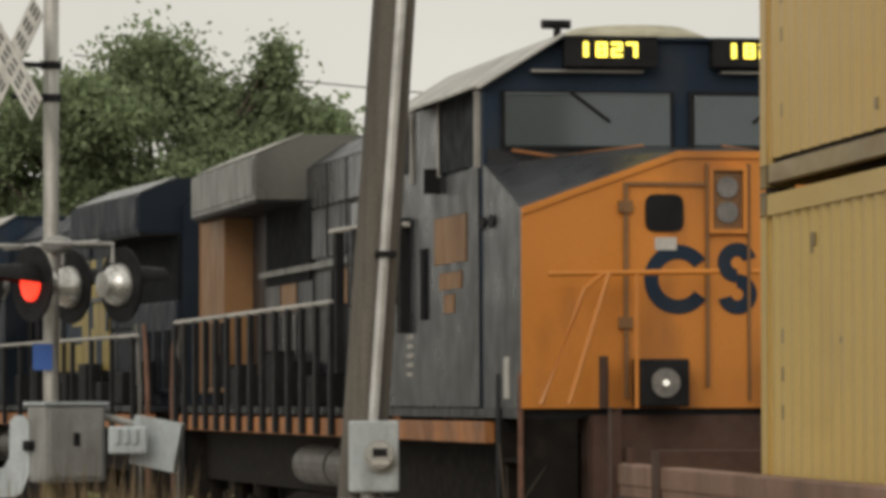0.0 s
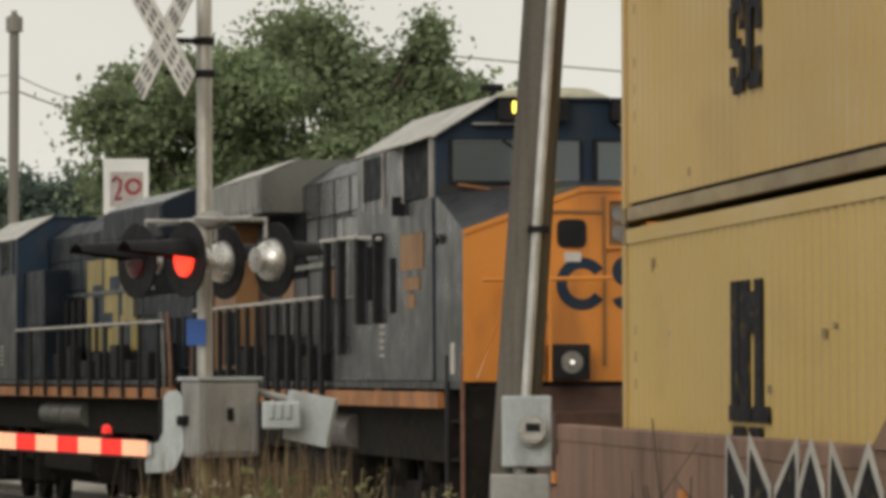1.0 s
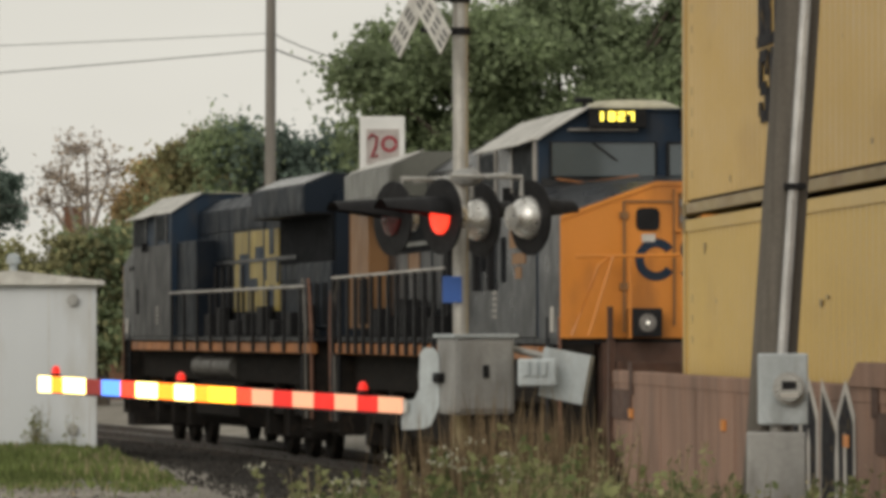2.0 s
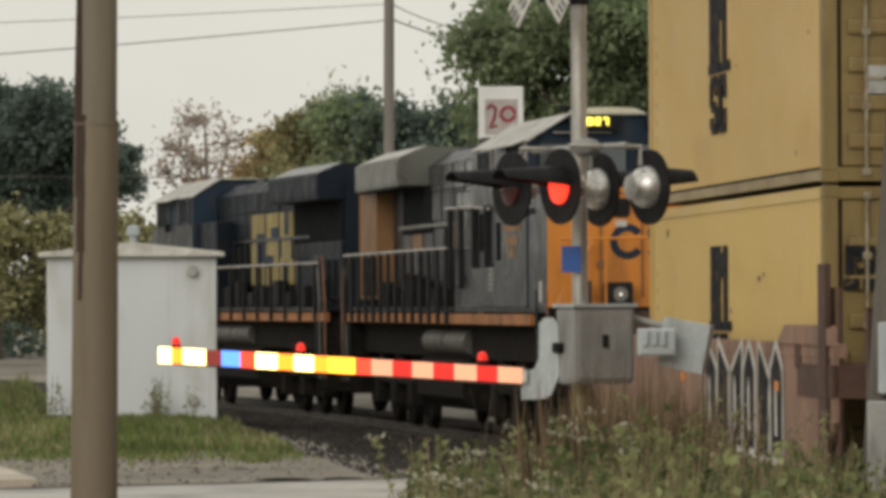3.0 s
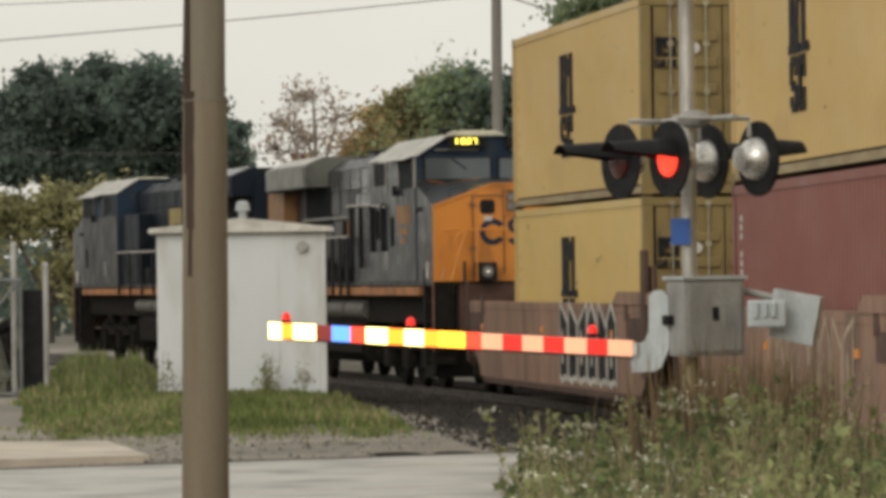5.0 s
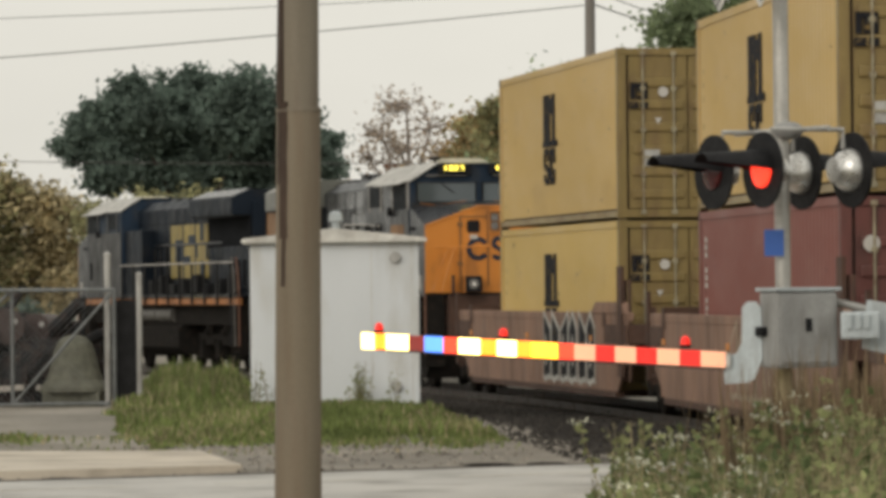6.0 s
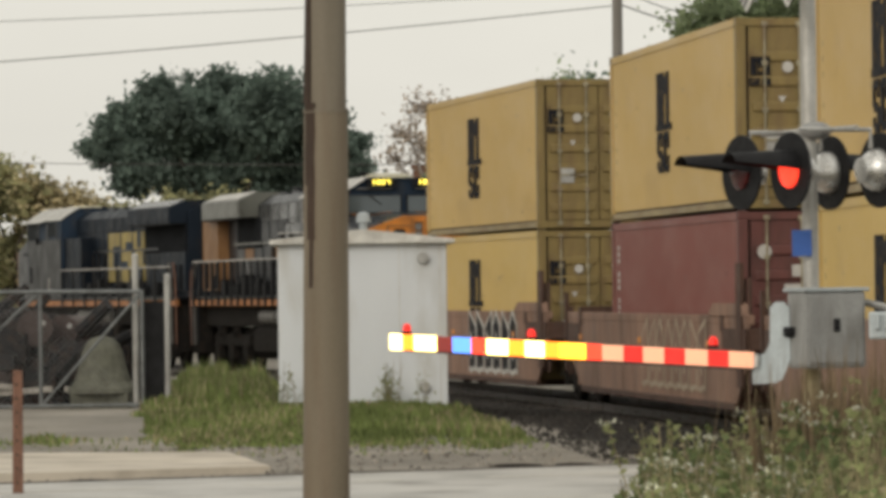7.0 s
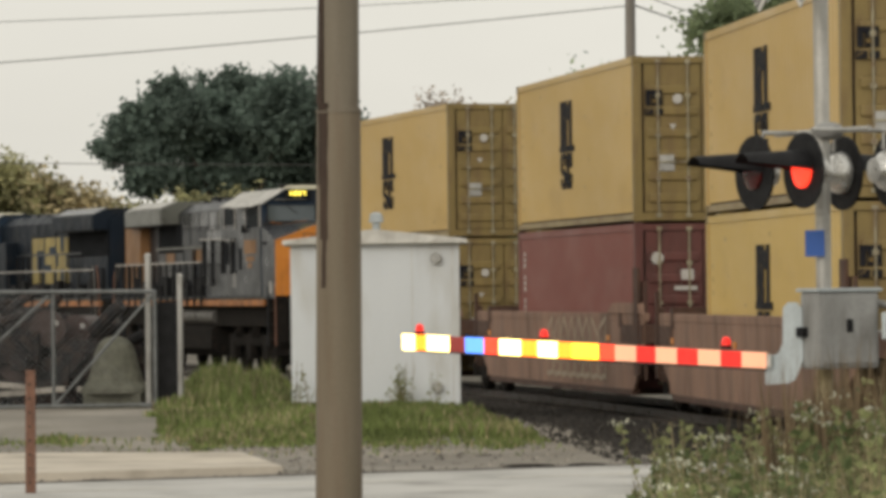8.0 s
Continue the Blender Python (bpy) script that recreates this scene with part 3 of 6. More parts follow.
def well_car(u, label, marks):
    c = thing("well_car", pose(0, 0, 0), label, "rail car", "well cars of the train")
    h, x = 8.9, 1.40
    for s in (-1, 1):
        bm = B()
        ring = [(s * x, -h, 0.95), (s * x, -h + 0.9, 0.33), (s * x, h - 2.0, 0.33), (s * x, h, 1.12), (s * x, h, 1.58), (s * x, -h, 1.58)]
        slab(bm, ring, (-s * 0.05, 0, 0))
        side = part("side_sill", bm, WELL, c)
        part("top_chord", box(B(), s * (x + 0.009), -h, 1.56, s * (x - 0.13), h, 1.70, 0.015), WELL, side)
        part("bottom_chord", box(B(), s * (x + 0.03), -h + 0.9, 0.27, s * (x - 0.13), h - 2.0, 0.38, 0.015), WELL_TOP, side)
        for i in range(7):
            y = -h + 1.6 + i * (2 * h - 3.2) / 6
            part("side_rib", box(B(), s * (x + 0.007), y - 0.05, 0.38, s * (x - 0.02), y + 0.05, 1.56), WELL, side)
        for i in range(3):
            y = -h + 3.0 + i * 6.4
            part("reflector", box(B(), s * (x + 0.022), y, 1.20, s * (x - 0.02), y + 0.24, 1.30), ORANGE, side)
    for i in range(5):
        y = -h + 2.2 + i * 3.35
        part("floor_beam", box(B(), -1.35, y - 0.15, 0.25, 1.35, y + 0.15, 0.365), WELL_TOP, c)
    for e in (-1, 1):
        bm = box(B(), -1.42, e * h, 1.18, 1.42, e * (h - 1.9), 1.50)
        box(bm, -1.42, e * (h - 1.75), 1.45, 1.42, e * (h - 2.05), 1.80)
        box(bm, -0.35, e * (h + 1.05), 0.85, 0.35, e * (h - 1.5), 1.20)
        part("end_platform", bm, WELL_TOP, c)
        for sx in (-1, 1):
            # raised shoulder of the side and the stake at the car's end
            ring = [(sx * 1.435, e * (h - 3.0), 1.69), (sx * 1.435, e * (h - 2.55), 1.88), (sx * 1.435, e * (h - 0.25), 1.88), (sx * 1.435, e * h, 1.69)]
            if e < 0:
                part("side_shoulder", slab(B(), ring, (-sx * 0.10, 0, 0)), WELL, c)
            part("end_stake", box(B(), sx * 1.445, e * (h - 0.22), 0.62, sx * 1.385, e * (h - (0.62 if e < 0 else 0.36)), 2.48 if e < 0 else 2.05, 0.012), WELL_TOP, c)
        for sx in (-1.33, 1.33):
            bm = B()
            for dy in (0.0, 0.36):
                rod(bm, (sx, e * (h - 0.05) - e * dy, 0.55), (sx, e * (h - 0.05) - e * dy, 2.25 if (e < 0 and sx < 0) else 1.8), 0.03, 6)
            for z in (0.7, 1.0, 1.3, 1.6):
                rod(bm, (sx, e * (h - 0.05), z), (sx, e * (h - 0.41), z), 0.018, 6)
            part("ladder", bm, WELL_TOP, c)
    if marks:
        y0, count, z0, z1, step = marks
        r = random.Random(count)
        for i in range(count):
            y = y0 + i * step
            lean, top = r.uniform(-0.1, 0.1), r.uniform(0.86, 1.0)
            peak = r.choice((0.08, 0.5, 0.92))
            ring = [(0.03, 0.0), (0.0, 0.55), (0.02 + lean, top - 0.16 * (peak > 0.3)), (peak + lean, 1.04), (0.98 + lean, top - 0.16 * (peak < 0.7)), (1.0, 0.5), (0.96, 0.02), (0.62, -0.03), (0.36, 0.03)]
            few = count < 7
            for off, tone in ((0.012, WHITE_INK if few else TAGTAN), (0.016, INK if few else WELL)):
                pts = []
                for a, b in ring:
                    a = min(max(a, 0.0 + lean), 1.0 + lean)
                    a = a + (0.5 - a) * (0.22 if off > 0.013 else 0.02)
                    b = b + (0.5 - b) * (0.16 if off > 0.013 else 0.0)
                    pts.append((-x - off, y + step * a, z0 + (z1 - z0) * b))
                part("painted_tag", slab(B(), pts, (0.003, 0, 0)), tone, c)
            if i % 3 != 1:
                q = r.uniform(0.38, 0.5)
                pts = [(-x - 0.020, y + step * (q + a), z0 + (z1 - z0) * b) for a, b in ((0, 0.22), (0.02, 0.62), (0.10, 0.70), (0.15, 0.58), (0.13, 0.24))]
                part("painted_tag", slab(B(), pts, (0.003, 0, 0)), WHITE_INK if few else TAGTAN, c)
    for ye in (-h - 1.05, h + 0.55) if u == 0 else (-h - 1.05,):
        bm = B()
        for s in (-1, 1):
            box(bm, s * 1.02, ye - 1.15, 0.38, s * 0.86, ye + 1.15, 0.62, 0.03)
            box(bm, s * 1.05, ye - 0.35, 0.25, s * 0.86, ye + 0.35, 0.72, 0.03)
            for dy in (-0.9, 0.9):
                box(bm, s * 1.06, ye + dy - 0.16, 0.30, s * 0.88, ye + dy + 0.16, 0.60, 0.03)
        box(bm, -0.9, ye - 0.2, 0.45, 0.9, ye + 0.2, 0.75)
        t = part("truck", bm, UNDER, c)
        for dy in (-0.9, 0.9):
            wheelset("wheelset", ye + dy, 0.42, t, 1)
    RIDERS.append((c, u + 7.4, 0, 0, 0.08))
    return c


def ring_mark(bm, cx, cz, y, r0, r1, a0, a1, n=26):
    """A flat open ring in one plate."""
    arc = [radians(a0 + (a1 - a0) * i / n) for i in range(n + 1)]
    ring = [(cx + r1 * math.cos(a), y, cz + r1 * math.sin(a)) for a in arc] + [(cx + r0 * math.cos(a), y, cz + r0 * math.sin(a)) for a in arc[::-1]]
    return slab(bm, ring, (0, 0.01, 0))


def locomotive(u, turn, label, near):
    """A six-axle road diesel; built with its nose towards -y, ten metres from its middle."""
    e = thing("locomotive", pose(0, 0, 0), label, "locomotive", "locomotives of the train")
    n0 = -10.0

    def Y(l):
        return n0 + l

    # frame, deck and running gear
    part("underframe", box(B(), -1.25, Y(1.0), 1.25, 1.25, Y(19.9), 1.80), UNDER, e)
    part("deck", box(B(), -1.49, Y(0.1), 1.98, 1.49, Y(20.0), 2.05), HOODGREY, e)
    for s in (-1, 1):
        part("side_sill", box(B(), s * 1.52, Y(1.3), 1.79, s * 1.44, Y(19.9), 1.95, 0.01), SILL, e, "orange walkway edge, scuffed")
    bm = B()
    pts = [(-1.05, 1.35), (-1.35, 1.15), (-1.35, 0.62), (-1.1, 0.42), (1.1, 0.42), (1.35, 0.62), (1.35, 1.15), (1.05, 1.35)]
    loft(bm, [[(x, Y(l), z) for x, z in pts] for l in (7.9, 12.4)])
    part("fuel_tank", bm, UNDER, e)
    for s in (-1, 1):
        part("air_reservoir", rod(B(), (s * 1.2, Y(7.6), 1.5), (s * 1.2, Y(9.6), 1.5), 0.2, 18), RESERVOIR, e)
        part("air_reservoir", rod(B(), (s * 1.2, Y(9.75), 1.5), (s * 1.2, Y(11.6), 1.5), 0.2, 18), RESERVOIR, e)
    for l in (4.4, 16.2):
        bm = B()
        for s in (-1, 1):
            box(bm, s * 1.14, Y(l - 2.3), 0.72, s * 0.98, Y(l + 2.3), 1.02, 0.03)
            for k in (-1.85, 0, 1.85):
                box(bm, s * 1.18, Y(l + k - 0.26), 0.36, s * 0.96, Y(l + k + 0.26), 0.82, 0.04)
            for k in (-0.95, 0.95):
                rod(bm, (s * 1.12, Y(l + k), 0.95), (s * 1.12, Y(l + k), 1.3), 0.13, 10)
                rod(bm, (s * 1.18, Y(l + k), 1.05), (s * 1.3, Y(l + k), 1.05), 0.1, 10)
        box(bm, -0.95, Y(l - 2.0), 0.7, 0.95, Y(l + 2.0), 1.2)
        t = part("truck", bm, UNDER, e)
        for k in (-1.85, 0, 1.85):
            wheelset("wheelset", Y(l + k), 0.53, t, -1 if turn else 1)
    for l, s in ((-0.55, 1), (20.15, -1)):
        bm = box(B(), -0.14, Y(l), 0.72, 0.14, Y(l + s * 1.2), 0.95, 0.03)
        box(bm, -0.2, Y(l - s * 0.12), 0.66, 0.12, Y(l + s * 0.25), 1.02, 0.05)
        part("coupler", bm, UNDER, e)
    bm = B()
    loft(bm, [[(-1.45, Y(0.30), 0.25), (1.45, Y(0.30), 0.25), (1.45, Y(1.2), 0.25), (-1.45, Y(1.2), 0.25)], [(-1.4, Y(-0.05), 0.85), (1.4, Y(-0.05), 0.85), (1.4, Y(0.5), 0.85), (-1.4, Y(0.5), 0.85)]])
    part("pilot_plow", bm, UNDER, e)
    bm = box(B(), -1.0, Y(-0.05), 0.9, 1.0, Y(0.35), 2.0)
    part("front_plate", bm, WELL_TOP, e)
    # steps at the four corners
    for s in (-1, 1):
        for l in (0.45, 19.4):
            for k in range(4):
                part("step", box(B(), s * 1.48, Y(l - 0.32), 0.55 + k * 0.37, s * 1.1, Y(l + 0.32), 0.58 + k * 0.37), UNDER, e)
            for k in (-0.36, 0.36):
                part("step_side", box(B(), s * 1.50, Y(l + k - 0.02), 0.5, s * 1.08, Y(l + k + 0.02), 1.98), UNDER, e)
            for k in (-0.4, 0.4):
                part("grab_rail", rod(B(), (s * 1.5, Y(l + k), 0.75), (s * 1.5, Y(l + k), 2.3), 0.022, 8), RUSTPOST if l < 5 and k < 0 else HOODGREY, e)
    # nose
    prof = [(-1.5, 2.05), (1.5, 2.05), (1.5, 3.48), (0.36, 3.89), (-0.36, 3.89), (-1.5, 3.48)]
    up = [(-1.5, 2.05), (1.5, 2.05), (1.5, 3.86), (0.36, 4.0), (-0.36, 4.0), (-1.5, 3.86)]
    part("nose", loft(B(), [[(x, Y(0.03), z) for x, z in prof], [(x, Y(1.42), z) for x, z in up]]), GREY, e)
    bm = slab(B(), [(x, Y(0), z) for x, z in prof], (0, 0.028, 0))
    slab(bm, [(1.5, Y(-0.02), 3.48), (0.36, Y(-0.02), 3.89), (-0.36, Y(-0.02), 3.89), (-1.5, Y(-0.02), 3.48), (-1.5, Y(-0.02), 3.43), (-0.36, Y(-0.02), 3.84), (0.36, Y(-0.02), 3.84), (1.5, Y(-0.02), 3.43)], (0, 0.03, 0))
    face = part("nose_front", bm, ORANGE, e, "orange painted nose front")
    bm = B()
    box(bm, -0.76, Y(-0.03), 2.12, -0.73, Y(0.01), 3.66)
    box(bm, -0.16, Y(-0.03), 2.2, -0.135, Y(0.01), 3.8)
    box(bm, -0.73, Y(-0.025), 3.64, -0.16, Y(0.01), 3.665)
    box(bm, 0.15, Y(-0.02), 2.1, 0.17, Y(0.01), 3.8)
    for z in (2.62, 3.45):
        box(bm, -0.80, Y(-0.045), z, -0.70, Y(0.01), z + 0.08)
    part("door_frame", bm, TAN, face)
    part("nose_window", slab(B(), [(-0.46 + 0.14 * (abs(math.cos(k)) ** 0.45) * (1 if math.cos(k) > 0 else -1), Y(-0.02), 3.445 + 0.135 * (abs(math.sin(k)) ** 0.45) * (1 if math.sin(k) > 0 else -1)) for k in [(j + 0.5) * math.tau / 32 for j in range(32)]], (0, 0.03, 0)), BLACK, face, "small dark window with rounded corners")
    part("notice", box(B(), -0.53, Y(-0.008), 3.18, -0.37, Y(0.01), 3.27), WHITE_INK, face)
    bm = box(B(), -0.135, Y(-0.045), 3.30, 0.145, Y(0.0), 3.33)
    box(bm, -0.135, Y(-0.045), 3.75, 0.145, Y(0.0), 3.78)
    box(bm, -0.135, Y(-0.045), 3.33, -0.105, Y(0.0), 3.75)
    box(bm, 0.115, Y(-0.045), 3.33, 0.145, Y(0.0), 3.75)
    part("headlight_frame", bm, ORANGE, face)
    part("headlight_recess", box(B(), -0.105, Y(-0.012), 3.33, 0.115, Y(0.01), 3.75), TAN, face)
    for z in (3.45, 3.63):
        bm = rod(B(), (0.0, Y(-0.03), z), (0.0, Y(0.0), z), 0.078, 18)
        part("headlight", bm, LAMPGLASS, face)
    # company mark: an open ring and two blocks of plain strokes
    bm = ring_mark(B(), -0.36, 2.97, Y(-0.006), 0.145, 0.25, 35, 325)
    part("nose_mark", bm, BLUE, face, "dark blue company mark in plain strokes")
    bm = ring_mark(B(), 0.075, 3.09, Y(-0.006), 0.045, 0.145, 15, 272)
    ring_mark(bm, 0.075, 2.865, Y(-0.0075), 0.045, 0.145, -165, 92)
    part("nose_mark", bm, BLUE, face)
    bm = slab(B(), [(0.28, Y(-0.007), 3.21), (0.42, Y(-0.007), 3.21), (0.72, Y(-0.007), 2.73), (0.58, Y(-0.007), 2.73)], (0, 0.01, 0))
    slab(bm, [(0.58, Y(-0.0085), 3.21), (0.72, Y(-0.0085), 3.21), (0.42, Y(-0.0085), 2.73), (0.28, Y(-0.0085), 2.73)], (0, 0.01, 0))
    part("nose_mark", bm, BLUE, face)
    for s in (-1, 1):
        bm = box(B(), s * 0.70, Y(-0.28), 2.06, s * 0.34, Y(0.02), 2.40, 0.02)
        d = part("ditch_light", bm, BLACK, e, "black ditch light housing, glint added as a glowing spot")
        part("lamp_ring", rod(B(), (s * 0.52, Y(-0.30), 2.23), (s * 0.52, Y(-0.27), 2.23), 0.105, 18), LAMPGLASS, d)
        # tiny glowing disc imitates the glint on the dark lamp glass
        part("lens", rod(B(), (s * 0.52, Y(-0.315), 2.23), (s * 0.52, Y(-0.29), 2.23), 0.022, 18), LAMP, d)
        bm = B()
        tube(bm, [(s * 1.36, Y(-0.25), 3.0), (s * 0.12, Y(-0.25), 3.02)], 0.02)
        tube(bm, [(s * 0.95, Y(-0.25), 3.01), (s * 1.10, Y(-0.28), 2.90), (s * 1.42, Y(-0.28), 2.08)], 0.02)
        tube(bm, [(s * 0.93, Y(-0.3), 3.01), (s * 1.22, Y(-0.3), 2.08)], 0.02)
        tube(bm, [(s * 0.72, Y(-0.25), 3.0), (s * 0.72, Y(-0.25), 2.05)], 0.018)
        part("front_handrail", bm, ORANGE, e)
        bm = rod(B(), (s * 0.95, Y(-0.2), 2.05), (s * 0.95, Y(-0.2), 2.42), 0.035, 8)
        part("brake_stand", bm, WELL_TOP, e)
    # cab
    ring = [(-1.5, 2.06), (1.5, 2.06), (1.5, 4.42), (0.92, 4.79), (-0.92, 4.79), (-1.5, 4.42)]
    cab = part("cab", loft(B(), [[(x, Y(l), z) for x, z in ring] for l in (1.42, 6.0)]), BLUE, e, "dark blue cab")
    part("cab_roof", box(B(), -0.93, Y(1.36), 4.79, 0.93, Y(6.04), 4.815), BLUE, cab)
    part("lower_front", slab(B(), [(-1.47, Y(1.40), 3.5), (1.47, Y(1.40), 3.5), (1.47, Y(1.40), 3.9), (-1.47, Y(1.40), 3.97)], (0, 0.02, 0)), GREY, cab)
    for s in (-1, 1):
        # slab paints the sky sheen onto the roof slope
        bm = slab(B(), [(s * 1.53, Y(1.30), 4.425), (s * 0.90, Y(1.30), 4.82), (s * 0.90, Y(6.05), 4.82), (s * 1.53, Y(6.05), 4.425)], (0, 0, 0.02))
        part("roof_panel", bm, ROOFPALE, cab, "pale weathered roof slope, sky sheen put into the colour")
        bm = slab(B(), [(s * 1.50, Y(1.55), 4.46), (s * 1.72, Y(1.6), 4.37), (s * 1.72, Y(4.1), 4.37), (s * 1.50, Y(4.2), 4.46)], (0, 0, 0.02))
        part("window_awning", bm, ROOFPALE, cab)
        bm = B()
        back = 4.41 if near else 3.84
        slab(bm, [(s * 1.505, Y(1.52), 2.06), (s * 1.505, Y(6.0), 2.06), (s * 1.505, Y(6.0), back), (s * 1.505, Y(3.05), back), (s * 1.505, Y(3.05), 3.84 if near else 3.845), (s * 1.505, Y(1.9), 3.84), (s * 1.505, Y(1.55), 3.95)], (s * 0.012, 0, 0))
        wall = part("cab_side", bm, GREY if near else GREY_FAR, cab, "grey cab side")
        part("side_window", box(B(), s * 1.49, Y(1.62), 3.86, s * 1.525, Y(3.05), 4.39, 0.008), SIDEGLASS, wall)
        part("side_window", box(B(), s * 1.49, Y(4.35), 3.94, s * 1.53, Y(5.5), 4.38, 0.008), SIDEGLASS, wall)
        for l in (1.57, 3.09, 4.3, 5.55):
            part("window_post", box(B(), s * 1.50, Y(l - 0.03), 3.84, s * 1.54, Y(l + 0.03), 4.41), RAILGREY if near else MIDGREY, wall)
        part("mirror", box(B(), s * 1.52, Y(3.12), 3.72, s * 1.63, Y(3.16), 3.9, 0.008), BLACK, wall)
        for l, z0, z1 in ((5.2, 2.9, 3.45), (3.75, 2.75, 3.3)) if near else ((2.0, 2.5, 3.0),):
            part("side_slot", box(B(), s * 1.51, Y(l - 0.10), z0, s * 1.535, Y(l + 0.10), z1, 0.006), DARK, wall)
        bm = B()
        for i in range(5):
            box(bm, s * 1.51, Y(4.3), 2.30 + i * 0.075, s * 1.53, Y(4.55), 2.335 + i * 0.075)
        part("louvre", bm, RAILGREY, wall)
        bm = B()
        for l, z in ((1.05, 3.42), (1.42, 3.42)):
            slab(bm, [(s * 1.515, Y(l - 0.14), z), (s * 1.515, Y(l), z + 0.06), (s * 1.515, Y(l + 0.14), z), (s * 1.515, Y(l), z - 0.06)], (s * 0.006, 0, 0))
        part("diamond_mark", bm, INK, wall)
        for l0, l1, z0, z1 in ((2.2, 3.1, 2.96, 3.09), (2.0, 3.3, 3.16, 3.52), (2.5, 2.9, 2.78, 2.92)):
            part("faded_patch", box(B(), s * 1.51, Y(l0), z0, s * 1.524, Y(l1), z1, 0.004), TAN if near else GREY_FAR, wall)
        part("cab_number", box(B(), s * 1.50, Y(0.45), 2.12, s * 1.512, Y(0.62), 2.42), WHITE_INK, wall)
        # windshield and number board
        g = part("windshield", box(B(), s * 0.10, Y(1.375), 4.0, s * 1.33, Y(1.43), 4.38, 0.012), GLASS, cab)
        bm = box(B(), s * 0.06, Y(1.385), 4.375, s * 1.37, Y(1.42), 4.41)
        box(bm, s * 0.06, Y(1.385), 3.965, s * 1.37, Y(1.42), 4.005)
        box(bm, s * 0.06, Y(1.385), 4.0, s * 0.105, Y(1.42), 4.38)
        box(bm, s * 1.325, Y(1.385), 4.0, s * 1.37, Y(1.42), 4.38)
        part("window_seal", bm, BLACK, g)
        part("wiper", rod(B(), (s * 0.85, Y(1.36), 4.40), (s * 0.55, Y(1.36), 4.18), 0.012, 6), BLACK, g)
        part("visor_strip", box(B(), s * 0.30, Y(1.33), 4.545, s * 1.15, Y(1.42), 4.56), RAILGREY, cab)
        bm = box(B(), s * 0.22, Y(1.27), 4.585, s * 0.90, Y(1.45), 4.80, 0.012)
        nb = part("number_board", bm, BLACK, cab, "lit number board")
        for i, (wd, cut) in enumerate(((0.05, 0), (0.085, 1), (0.085, 2), (0.085, 3))):
            x = (-0.79 + i * 0.115) if s < 0 else (0.34 + i * 0.115)
            z0, z1 = 4.655, 4.765
            zm = (z0 + z1) / 2
            if cut == 0:
                strokes = [(x + 0.02, z0, x + 0.055, z1)]
            else:
                strokes = []
                for k in range(3 if cut < 3 else 1):
                    zz = z1 - 0.022 - k * (z1 - z0 - 0.022) / 2
                    strokes.append((x, zz, x + wd, zz + 0.022))
                if cut == 1:
                    strokes.append((x, z0, x + 0.026, z1))
                strokes.append((x + wd - 0.028, z0 if cut != 2 else zm, x + wd, z1))
                if cut == 2:
                    strokes.append((x, z0, x + 0.026, zm))
            for k, (xa, za, xb, zb) in enumerate(strokes):
                part("number_stroke", box(B(), xa, Y(1.262 + 0.0005 * k), za, xb, Y(1.275), zb), DIGIT, nb, "glowing yellow stroke")
        bm = tube(B(), [(s * 1.3, Y(1.34), 3.96), (s * 0.95, Y(1.34), 3.91), (s * 0.30, Y(1.34), 4.0)], 0.014, 6)
        part("grab_iron", bm, SILL, cab)
    bm = B()
    loft(bm, [[(0.62 * k * math.cos(a) - 0.22, Y(2.2) + 0.75 * k * math.sin(a), z) for a in [i * math.tau / 20 for i in range(20)]] for k, z in ((1.0, 4.80), (0.97, 4.86), (0.7, 4.93))])
    part("air_conditioner", bm, DOME, cab, "cream roof unit")
    bm = rod(B(), (-0.9, Y(1.6), 4.8), (-0.9, Y(1.6), 4.92), 0.03, 8)
    rod(bm, (-1.02, Y(1.6), 4.92), (-0.8, Y(1.6), 4.92), 0.035, 8)
    part("horn", bm, BLACK, cab)
    # long hood
    sec = [(-0.98, 2.06), (0.98, 2.06), (0.98, 4.42), (0.62, 4.66), (-0.62, 4.66), (-0.98, 4.42)]
    hood = part("hood", loft(B(), [[(x, Y(l), z) for x, z in sec] for l in (6.0, 19.3)]), HOODGREY if near else BLUE_DULL, e, "dark hood, streaked with soot")
    for s in (-1, 1):
        for i in range(7):
            l = 8.3 + i * 1.12
            part("hood_door", box(B(), s * 0.97, Y(l), 2.12, s * 1.005, Y(l + 1.04), 2.98, 0.008), (HOODGREY, MIDGREY, HOODGREY, HOODGREY)[i % 4] if near else (BLUE_DULL, HOODGREY)[i % 2], hood)
            part("hood_door", box(B(), s * 0.97, Y(l), 3.02, s * 1.005, Y(l + 1.04), 3.36, 0.008), (TAN, GREY, TAN, HOODGREY, HOODGREY)[i % 5] if near else (BLUE_DULL, HOODGREY, BLUE_DULL)[i % 3], hood)
        for i in range(6):
            l = 6.15 + i * 1.15
            part("upper_panel", box(B(), s * 0.965, Y(l), 3.50, s * 1.01, Y(l + 1.08), 3.98, 0.008), (MIDGREY if i < 3 else HOODGREY) if near else BLUE_DULL, hood)
            part("upper_panel", box(B(), s * 0.965, Y(l), 4.0, s * 1.01, Y(l + 1.08), 4.40, 0.008), (PALE if i < 2 else MIDGREY) if near else BLUE_DULL, hood)
        part("panel_line", box(B(), s * 0.98, Y(8.3), 3.39, s * 1.06, Y(16.2), 3.45), PALE if near else HOODGREY, hood)
